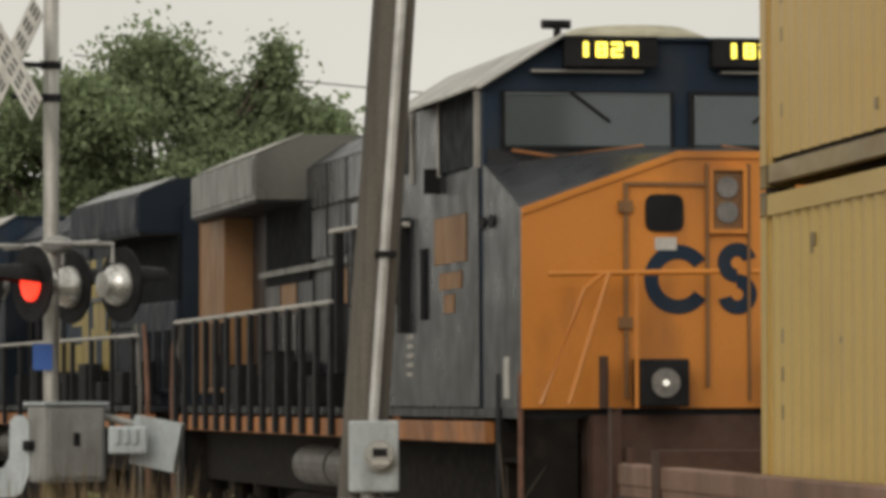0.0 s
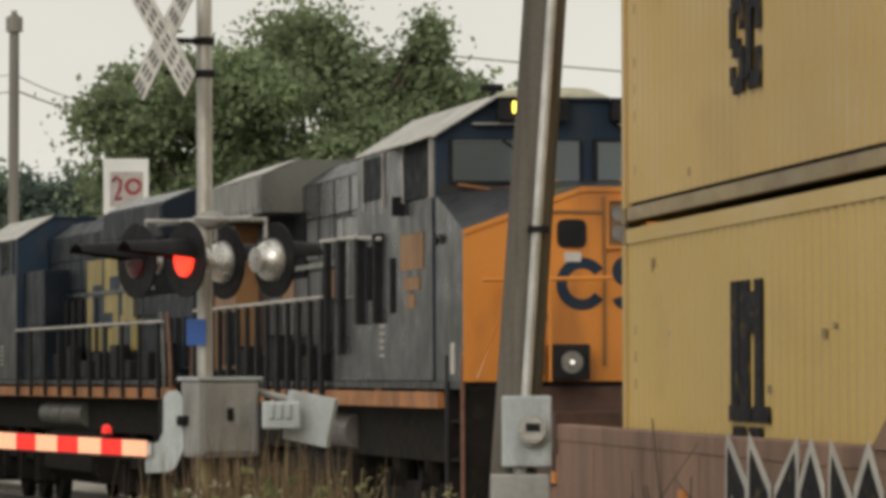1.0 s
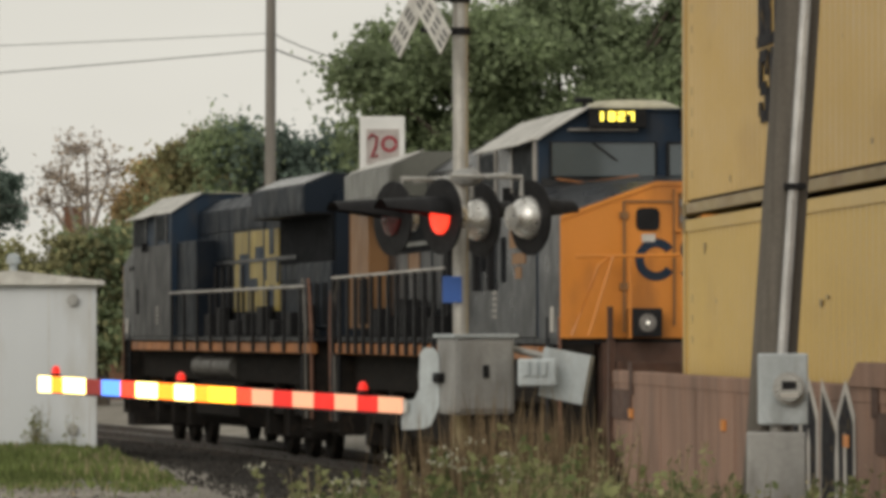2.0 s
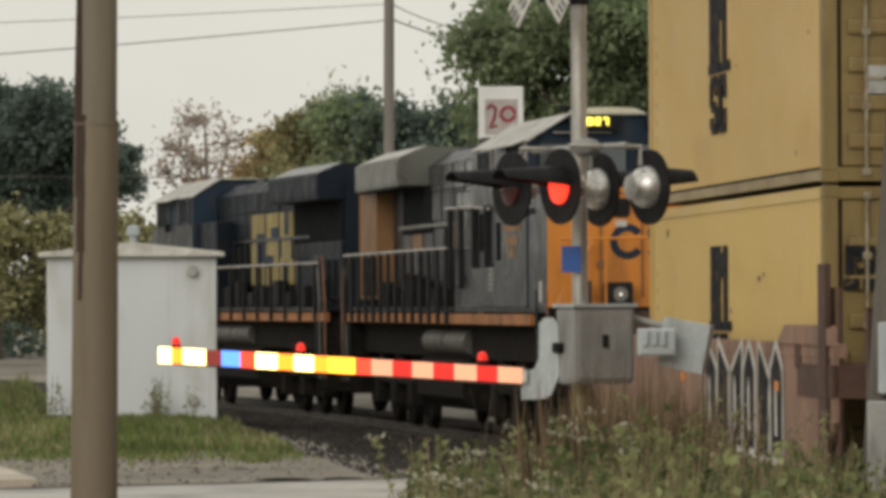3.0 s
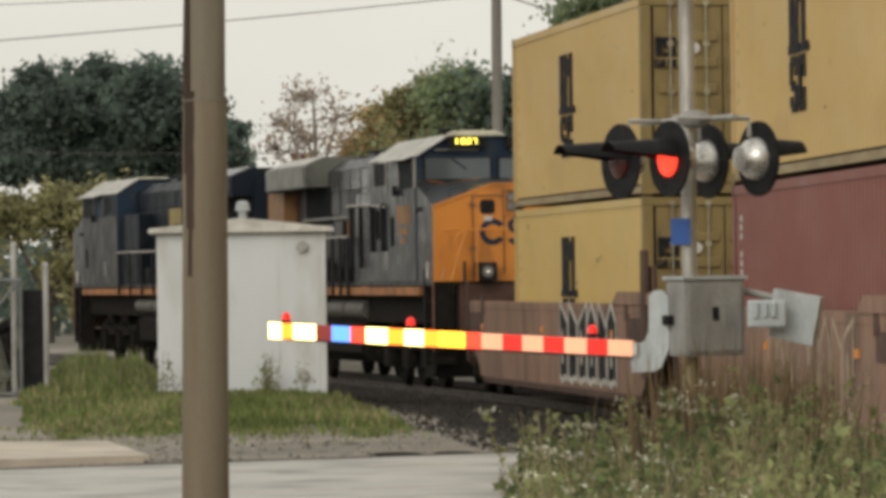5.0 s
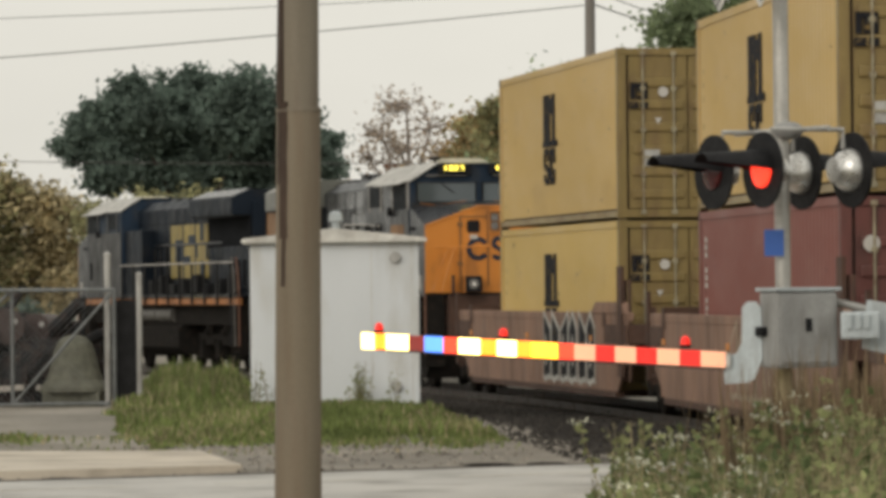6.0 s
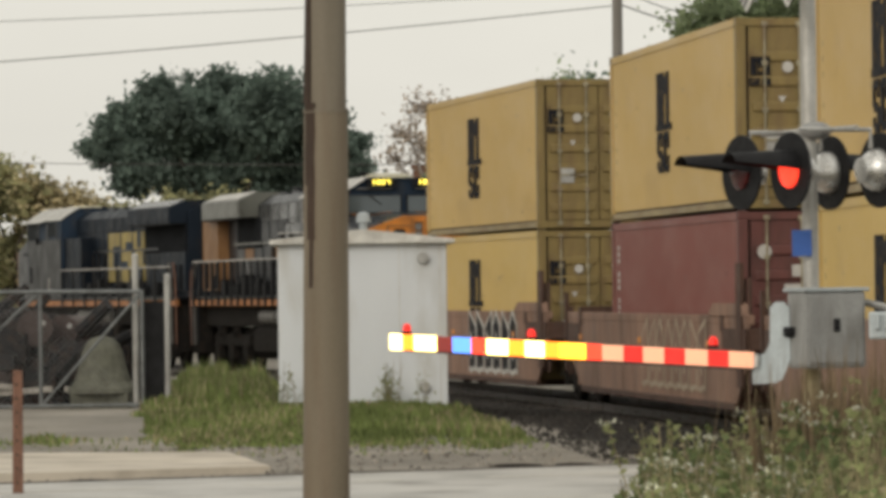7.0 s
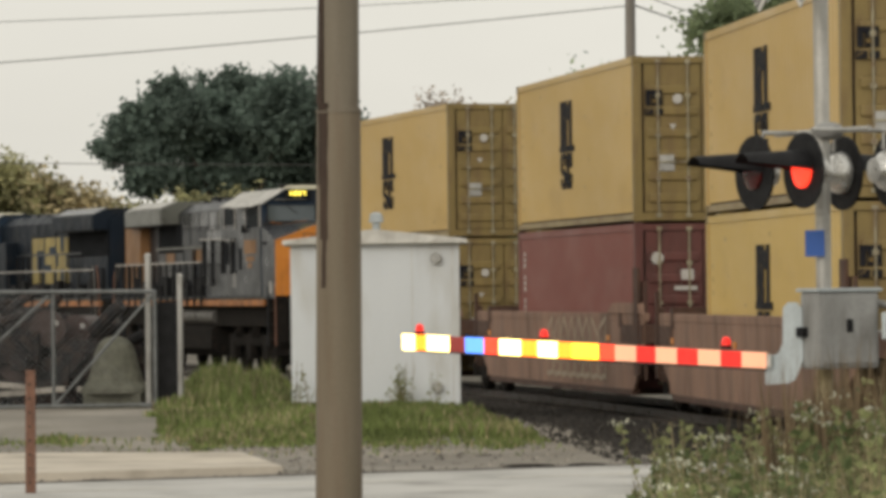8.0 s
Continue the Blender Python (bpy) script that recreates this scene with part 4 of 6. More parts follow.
        part("equipment_cabinet", box(B(), s * 0.9, Y(6.0), 2.06, s * 1.42, Y(8.2), 2.95, 0.02), GREY if near else BLUE_DULL, hood, "equipment cabinet behind the cab")
        part("cabinet_top", box(B(), s * 0.9, Y(6.0), 2.95, s * 1.40, Y(8.2), 3.86, 0.02), MIDGREY if near else BLUE_DULL, hood)
        for l in (8.3, 9.0, 9.7, 11.2):
            part("hood_pipe", rod(B(), (s * 1.04, Y(l), 2.1), (s * 1.04, Y(l), 3.35), 0.045, 8), BLACK, hood)
        part("end_panel", box(B(), s * 0.96, Y(17.2 if near else 16.3), 2.2, s * (1.27 if near else 1.06), Y(19.25), 4.08 if near else 3.3, 0.02), TAN if near else BLUE_DULL, hood, "faded orange panel" if near else "")
        for l in (17.0, 17.65, 18.3):
            part("louvre_opening", box(B(), s * (1.25 if near else 1.04), Y(l + 0.25), 2.25, s * (1.285 if near else 1.075), Y(l + 0.62), 2.95), DARK, hood)
        # black intake plate, lengthened to paint the shade below the radiator wing
        part("intake_wing_shade", box(B(), s * 0.97, Y(12.9 if near else 14.6), 3.30, s * 1.03, Y(15.85 if near else 19.2), 4.10), DARK, hood, "black air intake screen, also painting the shade under the wings")
        if not near:
            part("side_mark", box(B(), s * 1.0, Y(10.2), 2.5, s * 1.034, Y(14.5), 3.95, 0.01), LOGO_YELLOW, hood, "yellow company mark")
            for l0, l1, z0, z1 in ((10.15, 10.85, 2.95, 3.55), (10.86, 10.98, 2.5, 3.95), (11.4, 12.0, 3.42, 3.66), (11.0, 11.6, 2.86, 3.10), (12.02, 12.14, 2.5, 3.95), (12.5, 12.85, 3.5, 3.95), (12.5, 12.85, 2.5, 2.95), (12.15, 12.3, 3.05, 3.4), (13.05, 13.2, 3.0, 3.45)):
                part("side_mark_stroke", box(B(), s * 1.02, Y(10.2 + (l0 - 9.7) * 1.2286), z0, s * 1.040, Y(10.2 + (l1 - 9.7) * 1.2286), z1), BLUE, hood)
    for l in (8.0, 9.3, 10.6, 12.2):
        part("roof_hatch", box(B(), -0.5, Y(l), 4.64, 0.5, Y(l + 0.8), 4.74, 0.02), HOODGREY, hood)
    part("exhaust_stack", box(B(), -0.35, Y(11.6), 4.6, 0.35, Y(12.1), 4.85, 0.02), BLACK, hood)
    # radiator wings
    a, b = (13.35, 18.3) if near else (14.4, 19.2)
    wing = [(-1.5, 4.11), (1.5, 4.11), (1.5, 4.55), (1.0, 4.76), (-1.0, 4.76), (-1.5, 4.55)]
    rad = part("radiator", loft(B(), [[(x, Y(l), z) for x, z in wing] for l in (a, b)]), PALE if near else BLUE_DULL, e, "flared radiator wings")
    for s in (-1, 1):
        # black plate puts the wing's underside shade into colour
        bm = slab(B(), [(s * 0.9, Y(a + 0.02), 4.105), (s * 1.48, Y(a + 0.02), 4.105), (s * 1.48, Y(b - 0.02), 4.105), (s * 0.9, Y(b - 0.02), 4.105)], (0, 0, -0.03))
        part("wing_underside_shade", bm, BLACK, rad)
        part("radiator_grille", box(B(), s * 1.49, Y(a + 0.1), 4.16, s * 1.515, Y(b - 0.1), 4.52), PALE if near else BLUE_DULL, rad)
        bm = slab(B(), [(s * 1.46, Y(a + 0.1), 4.58), (s * 1.0, Y(a + 0.1), 4.775), (s * 1.0, Y(b - 0.1), 4.775), (s * 1.46, Y(b - 0.1), 4.58)], (0, 0, 0.012))
        part("radiator_top", bm, ROOFPALE if near else MIDGREY, rad)
    # handrails
    rz = 2.98 if near else 2.88
    for s in (-1, 1):
        part("handrail", tube(B(), [(s * 1.548, Y(8.25 if near else 6.1), rz), (s * 1.548, Y(13.5), rz), (s * 1.548, Y(19.4), rz)], 0.024), RAILGREY, e)
        first = None
        for i in range(14 if near else 10):
            l = 8.3 + i * 0.85 if near else 6.3 + i * 1.42
            if first is None:
                first = part("handrail_post", box(B(), -0.025, -0.07 if near else -0.05, 1.80, 0.025, 0.07 if near else 0.05, 2.97 if near else 2.87, 0.008), BLACK, e)
                first.matrix_basis = pose(s * 1.548, Y(l), 0)
            else:
                again(first, "handrail_post", pose(s * 1.548, Y(l), 0), e)
        if near:
            part("cab_handrail", tube(B(), [(s * 1.56, Y(4.3), 3.52), (s * 1.57, Y(6.0), 3.58), (s * 1.57, Y(8.2), 3.6)], 0.022), RAILGREY, e)
            for lb, zb in ((7.8, 2.35), (6.82, 2.35), (5.65, 2.66), (4.55, 2.66)):
                part("cab_handrail_post", box(B(), s * 1.53, Y(lb - 0.075), zb, s * 1.585, Y(lb + 0.075), 3.57, 0.01), BLACK, e)
        for l0 in (19.15, 19.62):
            part("end_handrail", tube(B(), [(s * 1.50, Y(l0 - 0.1), 3.0), (s * 1.52, Y(l0 + 0.12), 2.72), (s * 1.52, Y(l0 + 0.25), 2.2), (s * 1.50, Y(l0 + 0.22), 0.72)], 0.028), RUSTPOST if l0 > 19.4 else RESERVOIR, e)
        for i in range(9):
            l = 7.0 + i * 1.33
            part("walkway_box", box(B(), s * 1.08, Y(l), 2.06, s * 1.28, Y(l + 0.35 + 0.2 * (i % 2)), 2.35 + 0.12 * (i % 3), 0.02), BLACK, e)
    bm = B()
    for s in (-1, 1):
        tube(bm, [(s * 0.35, Y(20.0), 1.3), (s * 0.4, Y(20.5), 0.8)], 0.03)
    part("brake_hose", bm, BLACK, e)
    RIDERS.append((e, u, 0, turn, 0.13))
    return e


locomotive(20.68 - 1.5 + 10.0, 0, "grey and dark blue diesel locomotive with an orange nose", True)
locomotive(20.68 + 40.2 - 10.0, 180, "dark blue diesel locomotive with a yellow side mark, leading the train", False)
for i, (u, low, low_door, tone, mk) in enumerate(((0.0, YELLOW_LOW, DOOR_YELLOW, "yellow", (-6.2, 6, 0.45, 1.69, 0.86)), (-19.89, MAROON, DOOR_MAROON, "maroon", (-5.6, 8, 0.5, 1.60, 0.75)), (-39.14, YELLOW_LOW, DOOR_YELLOW, "yellow", ()))):
    well_car(u, ("faded brown steel well car with spray-painted tags", "faded brown well car under a maroon container", "faded brown well car with scuffed plain sides")[i], mk)
    container(u, 0.37, low, low_door, tone + " corrugated steel container set down in a well car", plain=tone == "maroon")
    container(u, 3.30, YELLOW, DOOR_YELLOW, "yellow corrugated steel container stacked on a " + tone + " one")

# ---- the crossing signal and its gate ----
N1 = -RD                      # towards the traffic that the lit lamps face
T1 = RN                       # along the lamp bar, towards the camera
MAST = polar(-1.78, 37.0)


def sig(n=0.0, t=0.0, z=0.0):
    p = MAST + N1 * n + T1 * t
    return Vector((p.x, p.y, z))


def flat(bm, centre, normal, r, thick, seg=28):
    return rod(bm, centre - normal * thick / 2, centre + normal * thick / 2, r, seg)


signal = thing("crossing_signal", pose(0, 0, 0), "grade crossing signal mast with crossbuck, flashing lamps and lowered gate", "crossing signal")
part("mast", rod(B(), (MAST.x, MAST.y, -0.06), (MAST.x, MAST.y, 5.4), 0.062, 24), ALU, signal, "round aluminium mast", smooth=True)
bm = rod(B(), (MAST.x, MAST.y, -0.06), (MAST.x, MAST.y, 0.05), 0.24, 4)
rod(bm, (MAST.x, MAST.y, 0.0), (MAST.x, MAST.y, 0.35), 0.09, 16)
part("mast_foot", rod(B(), (MAST.x, MAST.y, 0.3), (MAST.x, MAST.y, 1.46), 0.067, 20), CREAM, signal, "cream painted mast foot", smooth=True)
part("mast_base", bm, GALV, signal)
# crossbuck
for k, (tilt, off) in enumerate(((45, 0.0), (-45, 0.014))):
    a = radians(tilt)
    w = T1 * math.cos(a) + Vector((0, 0, math.sin(a)))
    q = T1 * -math.sin(a) + Vector((0, 0, math.cos(a)))
    c = sig(0.36 + off, 0.0, 4.80)
    ring = [c + w * i * 0.58 + q * j * 0.114 for i, j in ((-1, -1), (1, -1), (1, 1), (-1, 1))]
    blade = part("crossbuck_blade", slab(B(), [tuple(p) for p in ring], N1 * 0.01), XWHITE, signal, "white crossbuck blade with dark lettering bars")
    for side in (0.0112, -0.0012):
        for i in range(8):
            if abs(i - 3.5) < 1 and k == 0:
                continue
            m = c + w * (-0.53 + i * 0.15) + N1 * side
            for j in (-0.055, 0.0, 0.055):
                ring = [m + w * x + q * (z + j) for x, z in ((-0.045, -0.015), (0.045, -0.015), (0.045, 0.015), (-0.045, 0.015))]
                part("lettering_bar", slab(B(), [tuple(p) for p in ring], N1 * 0.001), XGREY, blade)
for z in (4.52, 4.78):
    bm = B()
    tube(bm, [tuple(sig(0, 0, z)), tuple(sig(0.36, 0, z))], 0.022)
    rod(bm, (MAST.x, MAST.y, z - 0.03), (MAST.x, MAST.y, z + 0.03), 0.085, 16)
    part("crossbuck_bracket", bm, BLACK, signal)
# lamp bar and junction box
bm = tube(B(), [tuple(sig(0, -0.72, 3.35)), tuple(sig(0, 0.72, 3.35))], 0.022)
for n, t in ((0.4, -0.38), (0.4, 0.38), (-0.42, -0.38), (-0.42, 0.38)):
    tube(bm, [tuple(sig(0, t, 3.35)), tuple(sig(n * 0.8, t, 3.35)), tuple(sig(n * 0.8, t, 3.2))], 0.02)
part("lamp_bar", bm, GALV, signal)
bm = ball(B(), sig(0, 0.10, 3.35), 0.12, 16, (1.05, 1.0, 0.62))
part("junction_box", bm, BOXGREY, signal, smooth=True)
for n, t, way, lit in ((0.40, -0.38, 1, False), (0.40, 0.38, 1, True), (-0.42, -0.38, -1, False), (-0.42, 0.38, -1, False)):
    F = N1 * way
    c = sig(n, t, 3.03)
    bm = flat(B(), c, F, 0.30, 0.02, 40)
    lamp = part("flashing_lamp", bm, BLACK, signal, "black backboard with a lit red lens" if lit else "black backboard with an unlit red lens")
    bm = B()
    u, v = T1, Vector((0, 0, 1))
    secs = []
    for dist, r in ((0.0, 0.172), (0.04, 0.168), (0.09, 0.145), (0.12, 0.11), (0.17, 0.10), (0.18, 0.04)):
        secs.append([tuple(c - F * (dist + 0.01) + u * r * math.cos(a) + v * r * math.sin(a)) for a in [i * math.tau / 24 for i in range(24)]])
    part("housing", loft(bm, secs), HOUSING, lamp, "dull silver lamp housing", smooth=True)
    # visor: an open half tube that narrows downwards
    bm = B()
    arcs = []
    for r in (0.165, 0.155):
        arcs.append([[c + F * d + u * r * (1 - 0.35 * d) * math.cos(a) + v * (r * math.sin(a) - 0.06 * d) for a in [radians(90 + (i - 7) * (90 - 66 * d) / 7) for i in range(15)]] for d in ((0.0, 0.22, 0.42, 0.56) if way > 0 else (0.0, 0.15, 0.28, 0.38))])
    for rows in arcs:
        pts = [[bm.verts.new(p) for p in row] for row in rows]
        for a, b in zip(pts, pts[1:]):
            for i in range(14):
                bm.faces.new((a[i], a[i + 1], b[i + 1], b[i]))
    part("visor", bm, BLACK, lamp)
    secs = []
    for dist, r in ((0.0, 0.14), (0.02, 0.138), (0.045, 0.10), (0.055, 0.03)):
        secs.append([tuple(c + F * (dist + 0.008) + u * r * math.cos(a) + v * r * math.sin(a)) for a in [i * math.tau / 24 for i in range(24)]])
    part("lens", loft(B(), secs), RED_LIT if lit else RED_OFF, lamp, "glowing red lens" if lit else "dark red lens", smooth=True)
bm = B()
c = polar(-1.884, 36.9, z=2.46)
box(bm, c.x - 0.078, c.y - 0.012, c.z - 0.105, c.x + 0.078, c.y, c.z + 0.105, 0.004)
part("blue_plate", bm, SIGNBLUE, signal, "small blue notice plate")
# gate mechanism
def crate(n0, t0, z0, n1, t1, z1, bevel=0.02):
    bm = box(B(), n0, t0, z0, n1, t1, z1, bevel)
    m = Matrix(((N1.x, T1.x, 0, MAST.x), (N1.y, T1.y, 0, MAST.y), (0, 0, 1, 0), (0, 0, 0, 1)))
    bmesh.ops.transform(bm, matrix=m, verts=bm.verts[:])
    bmesh.ops.recalc_face_normals(bm, faces=bm.faces[:])
    return bm
cabinet = part("gate_mechanism", crate(-0.29, 0.07, 1.47, 0.27, 0.36, 2.08, 0.035), BOXGREY, signal, "grey steel gate mechanism box")
part("lid", crate(-0.31, 0.05, 2.075, 0.29, 0.38, 2.105, 0.008), BOXPALE, cabinet)
part("door", crate(-0.25, 0.355, 1.51, 0.23, 0.372, 2.04, 0.006), BOXGREY, cabinet)
part("latch", crate(-0.03, 0.37, 1.76, 0.02, 0.39, 1.86, 0.004), BLACK, cabinet)
part("mast_clamp", crate(-0.1, -0.1, 1.55, 0.1, 0.08, 1.62, 0.01), GALV, cabinet)
a0 = polar(-2.309, 36.75, el=-0.228)
ring = []
for px, py in ((3, 4), (12, -6), (28, -6), (37, 6), (38, 95), (24, 130), (12, 137), (-29, 139), (-30, 92), (-6, 84), (2, 66)):
    ring.append((a0.x + px * 0.00448, a0.y, a0.z - py * 0.00448))
part("arm_support", slab(B(), ring, (0, 0.05, 0)), COVERPALE, signal, "pale cast arm support")
bm = crate(0.16, 0.1, 1.72, 0.33, 0.2, 1.80, 0.02)
part("pivot_shaft", bm, BLACK, signal)
# counterweights on the far side of the box
bm = B()
p, q = polar(-1.08, 36.7, el=-0.29), polar(-0.60, 36.75, el=-0.66)
box(bm, p.x, p.y, q.z, q.x, p.y + 0.09, p.z - 0.02, 0.02)
for k in range(3):
    box(bm, p.x + 0.05 + k * 0.07, p.y - 0.03, q.z + 0.08, p.x + 0.09 + k * 0.07, p.y, q.z + 0.2, 0.01)
part("counterweight", bm, COVERPALE, signal, "pale grey stacked counterweight plates")
p, q = polar(-0.74, 37.0, el=-0.26), polar(-0.14, 37.0, el=-0.86)
w0 = polar(-0.657, 36.9, el=-0.205)
bm = slab(B(), [(w0.x + dx * 0.00448, w0.y, w0.z - dz * 0.00448) for dx, dz in ((-14, -3), (69, 13), (53, 99), (-24, 82))], (0.03, 0.14, 0))
part("counterweight_cover", bm, COVERPALE, signal, "pale bluish grey box beside the gate mechanism")
part("counterweight_bar", rod(B(), tuple(sig(-0.3, 0.2, 2.0)), (p.x + 0.1, p.y, p.z - 0.05), 0.03, 8), GALV, signal)
# the lowered arm
A0, A1 = polar(-2.50, 36.75, el=-0.90), polar(-6.975, 43.4, el=-0.62)
way = A1 - A0
arm = part("gate_arm", slab(B(), [tuple(A0 + way * f + Vector((0, 0, z))) for f, z in ((-0.01, -0.05), (0.985, -0.055), (0.985, 0.055), (-0.01, 0.05))], (0.01, 0.03, 0)), XWHITE, signal, "red and white striped gate arm, lowered, headlight glint added as glow")
def along_arm(k):
    """Share of the arm's length at the share k of its apparent length."""
    return k * 36.75 / (43.4 - k * (43.4 - 36.75))


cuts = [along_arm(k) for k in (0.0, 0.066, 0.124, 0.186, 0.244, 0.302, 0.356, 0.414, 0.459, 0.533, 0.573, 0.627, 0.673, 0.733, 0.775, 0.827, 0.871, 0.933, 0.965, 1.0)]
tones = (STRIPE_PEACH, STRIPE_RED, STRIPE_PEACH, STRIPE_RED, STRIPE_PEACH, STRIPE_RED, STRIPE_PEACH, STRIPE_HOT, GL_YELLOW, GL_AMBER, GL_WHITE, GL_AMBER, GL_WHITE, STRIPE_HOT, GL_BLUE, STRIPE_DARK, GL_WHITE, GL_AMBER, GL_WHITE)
# stripes are no lamps; the glow imitates reflected headlights
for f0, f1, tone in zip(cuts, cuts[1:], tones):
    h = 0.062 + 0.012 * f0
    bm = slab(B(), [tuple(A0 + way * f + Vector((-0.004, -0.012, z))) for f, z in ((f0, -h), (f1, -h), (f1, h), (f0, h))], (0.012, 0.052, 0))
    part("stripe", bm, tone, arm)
for f in (0.094, 0.57, 0.945):
    c = A0 + way * f + Vector((0, -0.01, 0.075))
    bm = rod(B(), c, c + Vector((0, 0, 0.03)), 0.045, 12)
    lp = part("arm_lamp", bm, BLACK, arm, "small red arm lamp")
    bm = rod(B(), c + Vector((0, 0, 0.03)), c + Vector((0, 0, 0.065)), 0.042, 16, 0.038)
    ball(bm, c + Vector((0, 0, 0.065)), 0.038, 12)
    part("lens", bm, STRIPE_RED, lp, smooth=True)
part("arm_cable", tube(B(), [tuple(A0 + way * f + Vector((0, -0.03, -0.075))) for f in (0.0, 0.5, 0.95)], 0.008, 6), BLACK, arm)

# ---- leaning pole with its meter ----
LEAN = 0.07
P0 = Vector((0.919, 29.0, 0))


def on_pole(z, dx=0.0, dy=0.0):
    return (P0.x + LEAN * z + dx, P0.y + dy, z)


pole = thing("utility_pole", pose(0, 0, 0), "leaning weathered wooden utility pole with conduit and meter", "utility pole")
bm = B()
loft(bm, [[(P0.x + LEAN * z + r * math.cos(a), P0.y + r * math.sin(a), z) for a in [i * math.tau / 28 for i in range(28)]] for z, r in ((-0.1, 0.15), (2, 0.142), (4.3, 0.136), (7, 0.128), (9.5, 0.12))])
part("shaft", bm, WOOD, pole, "grey-brown grained wooden shaft", smooth=True)
part("conduit", rod(B(), on_pole(1.95, 0.04, -0.17), on_pole(9.0, 0.035, -0.16), 0.032, 14), CONDUIT, pole, "pale metal conduit", smooth=True)
for z in (3.02, 5.2, 7.4):
    bm = box(B(), P0.x + LEAN * z - 0.02, P0.y - 0.215, z - 0.02, P0.x + LEAN * z + 0.115, P0.y - 0.12, z + 0.02, 0.006)
    part("conduit_strap", bm, BLACK, pole)
bm = box(B(), 0.945, 28.66, 1.545, 1.25, 28.86, 1.985, 0.014)
mb = part("meter_box", bm, BOXPALE, pole, "pale grey electric meter box")
bm = rod(B(), (1.13, 28.61, 1.77), (1.13, 28.68, 1.77), 0.10, 26)
part("meter_ring", bm, GALV, mb)
bm = rod(B(), (1.13, 28.57, 1.77), (1.13, 28.62, 1.77), 0.078, 26, 0.085)
part("meter_glass", bm, CHROME, mb)
part("meter_dial", box(B(), 1.085, 28.562, 1.765, 1.175, 28.572, 1.815), BLACK, mb)
part("meter_plate", box(B(), 1.075, 28.562, 1.715, 1.185, 28.572, 1.74), WHITE_INK, mb)
part("lower_box", box(B(), 0.875, 28.64, 0.9, 1.235, 28.85, 1.5, 0.014), BOXGREY, pole, "scuffed grey lower box")
part("nipple", rod(B(), (1.06, 28.75, 1.49), (1.06, 28.75, 1.56), 0.045, 12), GALV, pole)

# ---- round brown pole beside the road ----
C = polar(-7.735, 34.0)
bp = thing("round_pole", pose(0, 0, 0), "tall round brown pole with a dark split, beside the road", "pole")
def turned(rows, n=36):
    return loft(B(), [[(C.x + r * math.cos(a) + k, C.y + r * math.sin(a), z) for a in [i * math.tau / n for i in range(n)]] for z, r, k in rows])
part("lower_shaft", turned(((-0.1, 0.178, -0.03), (0.6, 0.172, -0.03), (3.45, 0.161, 0.0))), BROWNPOLE, bp, "smooth brown lower shaft", smooth=True)
part("upper_shaft", turned(((3.40, 0.150, 0.0), (9.5, 0.135, 0.06))), BROWNTOP, bp, "narrower grey-brown upper shaft", smooth=True)
bm = B()
for z0, z1, a0, a1 in ((3.5, 9.3, 197, 231), (2.9, 3.5, 210, 248), (2.5, 2.9, 221, 248), (2.15, 2.5, 229, 243)):
    secs = []
    for k in range(7):
        z = z0 + (z1 - z0) * k / 6
        r = (0.161 + (3.45 - z) * 0.0039 if z <= 3.45 else 0.150 - (z - 3.4) * 0.0024) + 0.003
        if 3.4 < z < 3.52:
            r = 0.1685
        off = -0.03 * max(0.0, (3.45 - z) / 2.85) if z < 3.45 else 0.06 * (z - 3.4) / 6.1
        e = 4 * noise.noise((z * 5, a0, 0))
        arc = [radians(a0 + e + (a1 - a0) * j / 4) for j in range(5)]
        secs.append([(C.x + off + r * math.cos(q), C.y + r * math.sin(q), z) for q in arc] + [(C.x + off + (r - 0.02) * math.cos(q), C.y + (r - 0.02) * math.sin(q), z) for q in arc[::-1]])
    loft(bm, secs)
part("dark_split", bm, GROOVE, bp)
part("collar", turned(((3.43, 0.166, 0.0), (3.46, 0.166, 0.0))), BROWNTOP, bp)

# ---- white signal bungalow ----
S = polar(-7.31, 78.0)
shed = thing("signal_bungalow", pose(S.x, S.y, 0.0, 0, 0, 7.31), "white painted steel equipment bungalow beside the track", "equipment shed")
w = 1.42
part("body", box(B(), -w, 0, 0.1, w, 2.4, 2.92, 0.02), SHED, shed)
bm = loft(B(), [[(-w - 0.12, y, 2.92), (w + 0.12, y, 2.92), (w + 0.12, y, 3.0), (0, y, 3.17), (-w - 0.12, y, 3.0)] for y in (-0.14, 2.54)])
part("roof", bm, SHEDROOF, shed, "low pitched pale roof")
part("roof_trim", box(B(), -w - 0.135, -0.155, 2.93, w + 0.135, -0.14, 2.985), SHEDROOF, shed)
bm = rod(B(), (0.03, 1.0, 3.1), (0.03, 1.0, 3.3), 0.07, 14)
rod(bm, (0.03, 1.0, 3.3), (0.03, 1.0, 3.42), 0.13, 18, 0.11)
ball(bm, (0.03, 1.0, 3.42), 0.11, 14, (1, 1, 0.5))
part("roof_vent", bm, BOXPALE, shed)
for z in (2.67, 0.51):
    bm = rod(B(), (1.02, -0.09, z), (1.02, 0.0, z), 0.085, 18, 0.10)
    part("round_vent", bm, GALV, shed)
bm = B()
for x in (-0.55, 0.62, 1.30):
    box(bm, x - 0.006, -0.006, 0.14, x + 0.006, 0.01, 2.9)
part("panel_seam", bm, SHEDROOF, shed)
part("base_skirt", box(B(), -w - 0.02, -0.02, 0.0, w + 0.02, 2.42, 0.13), BOXGREY, shed)

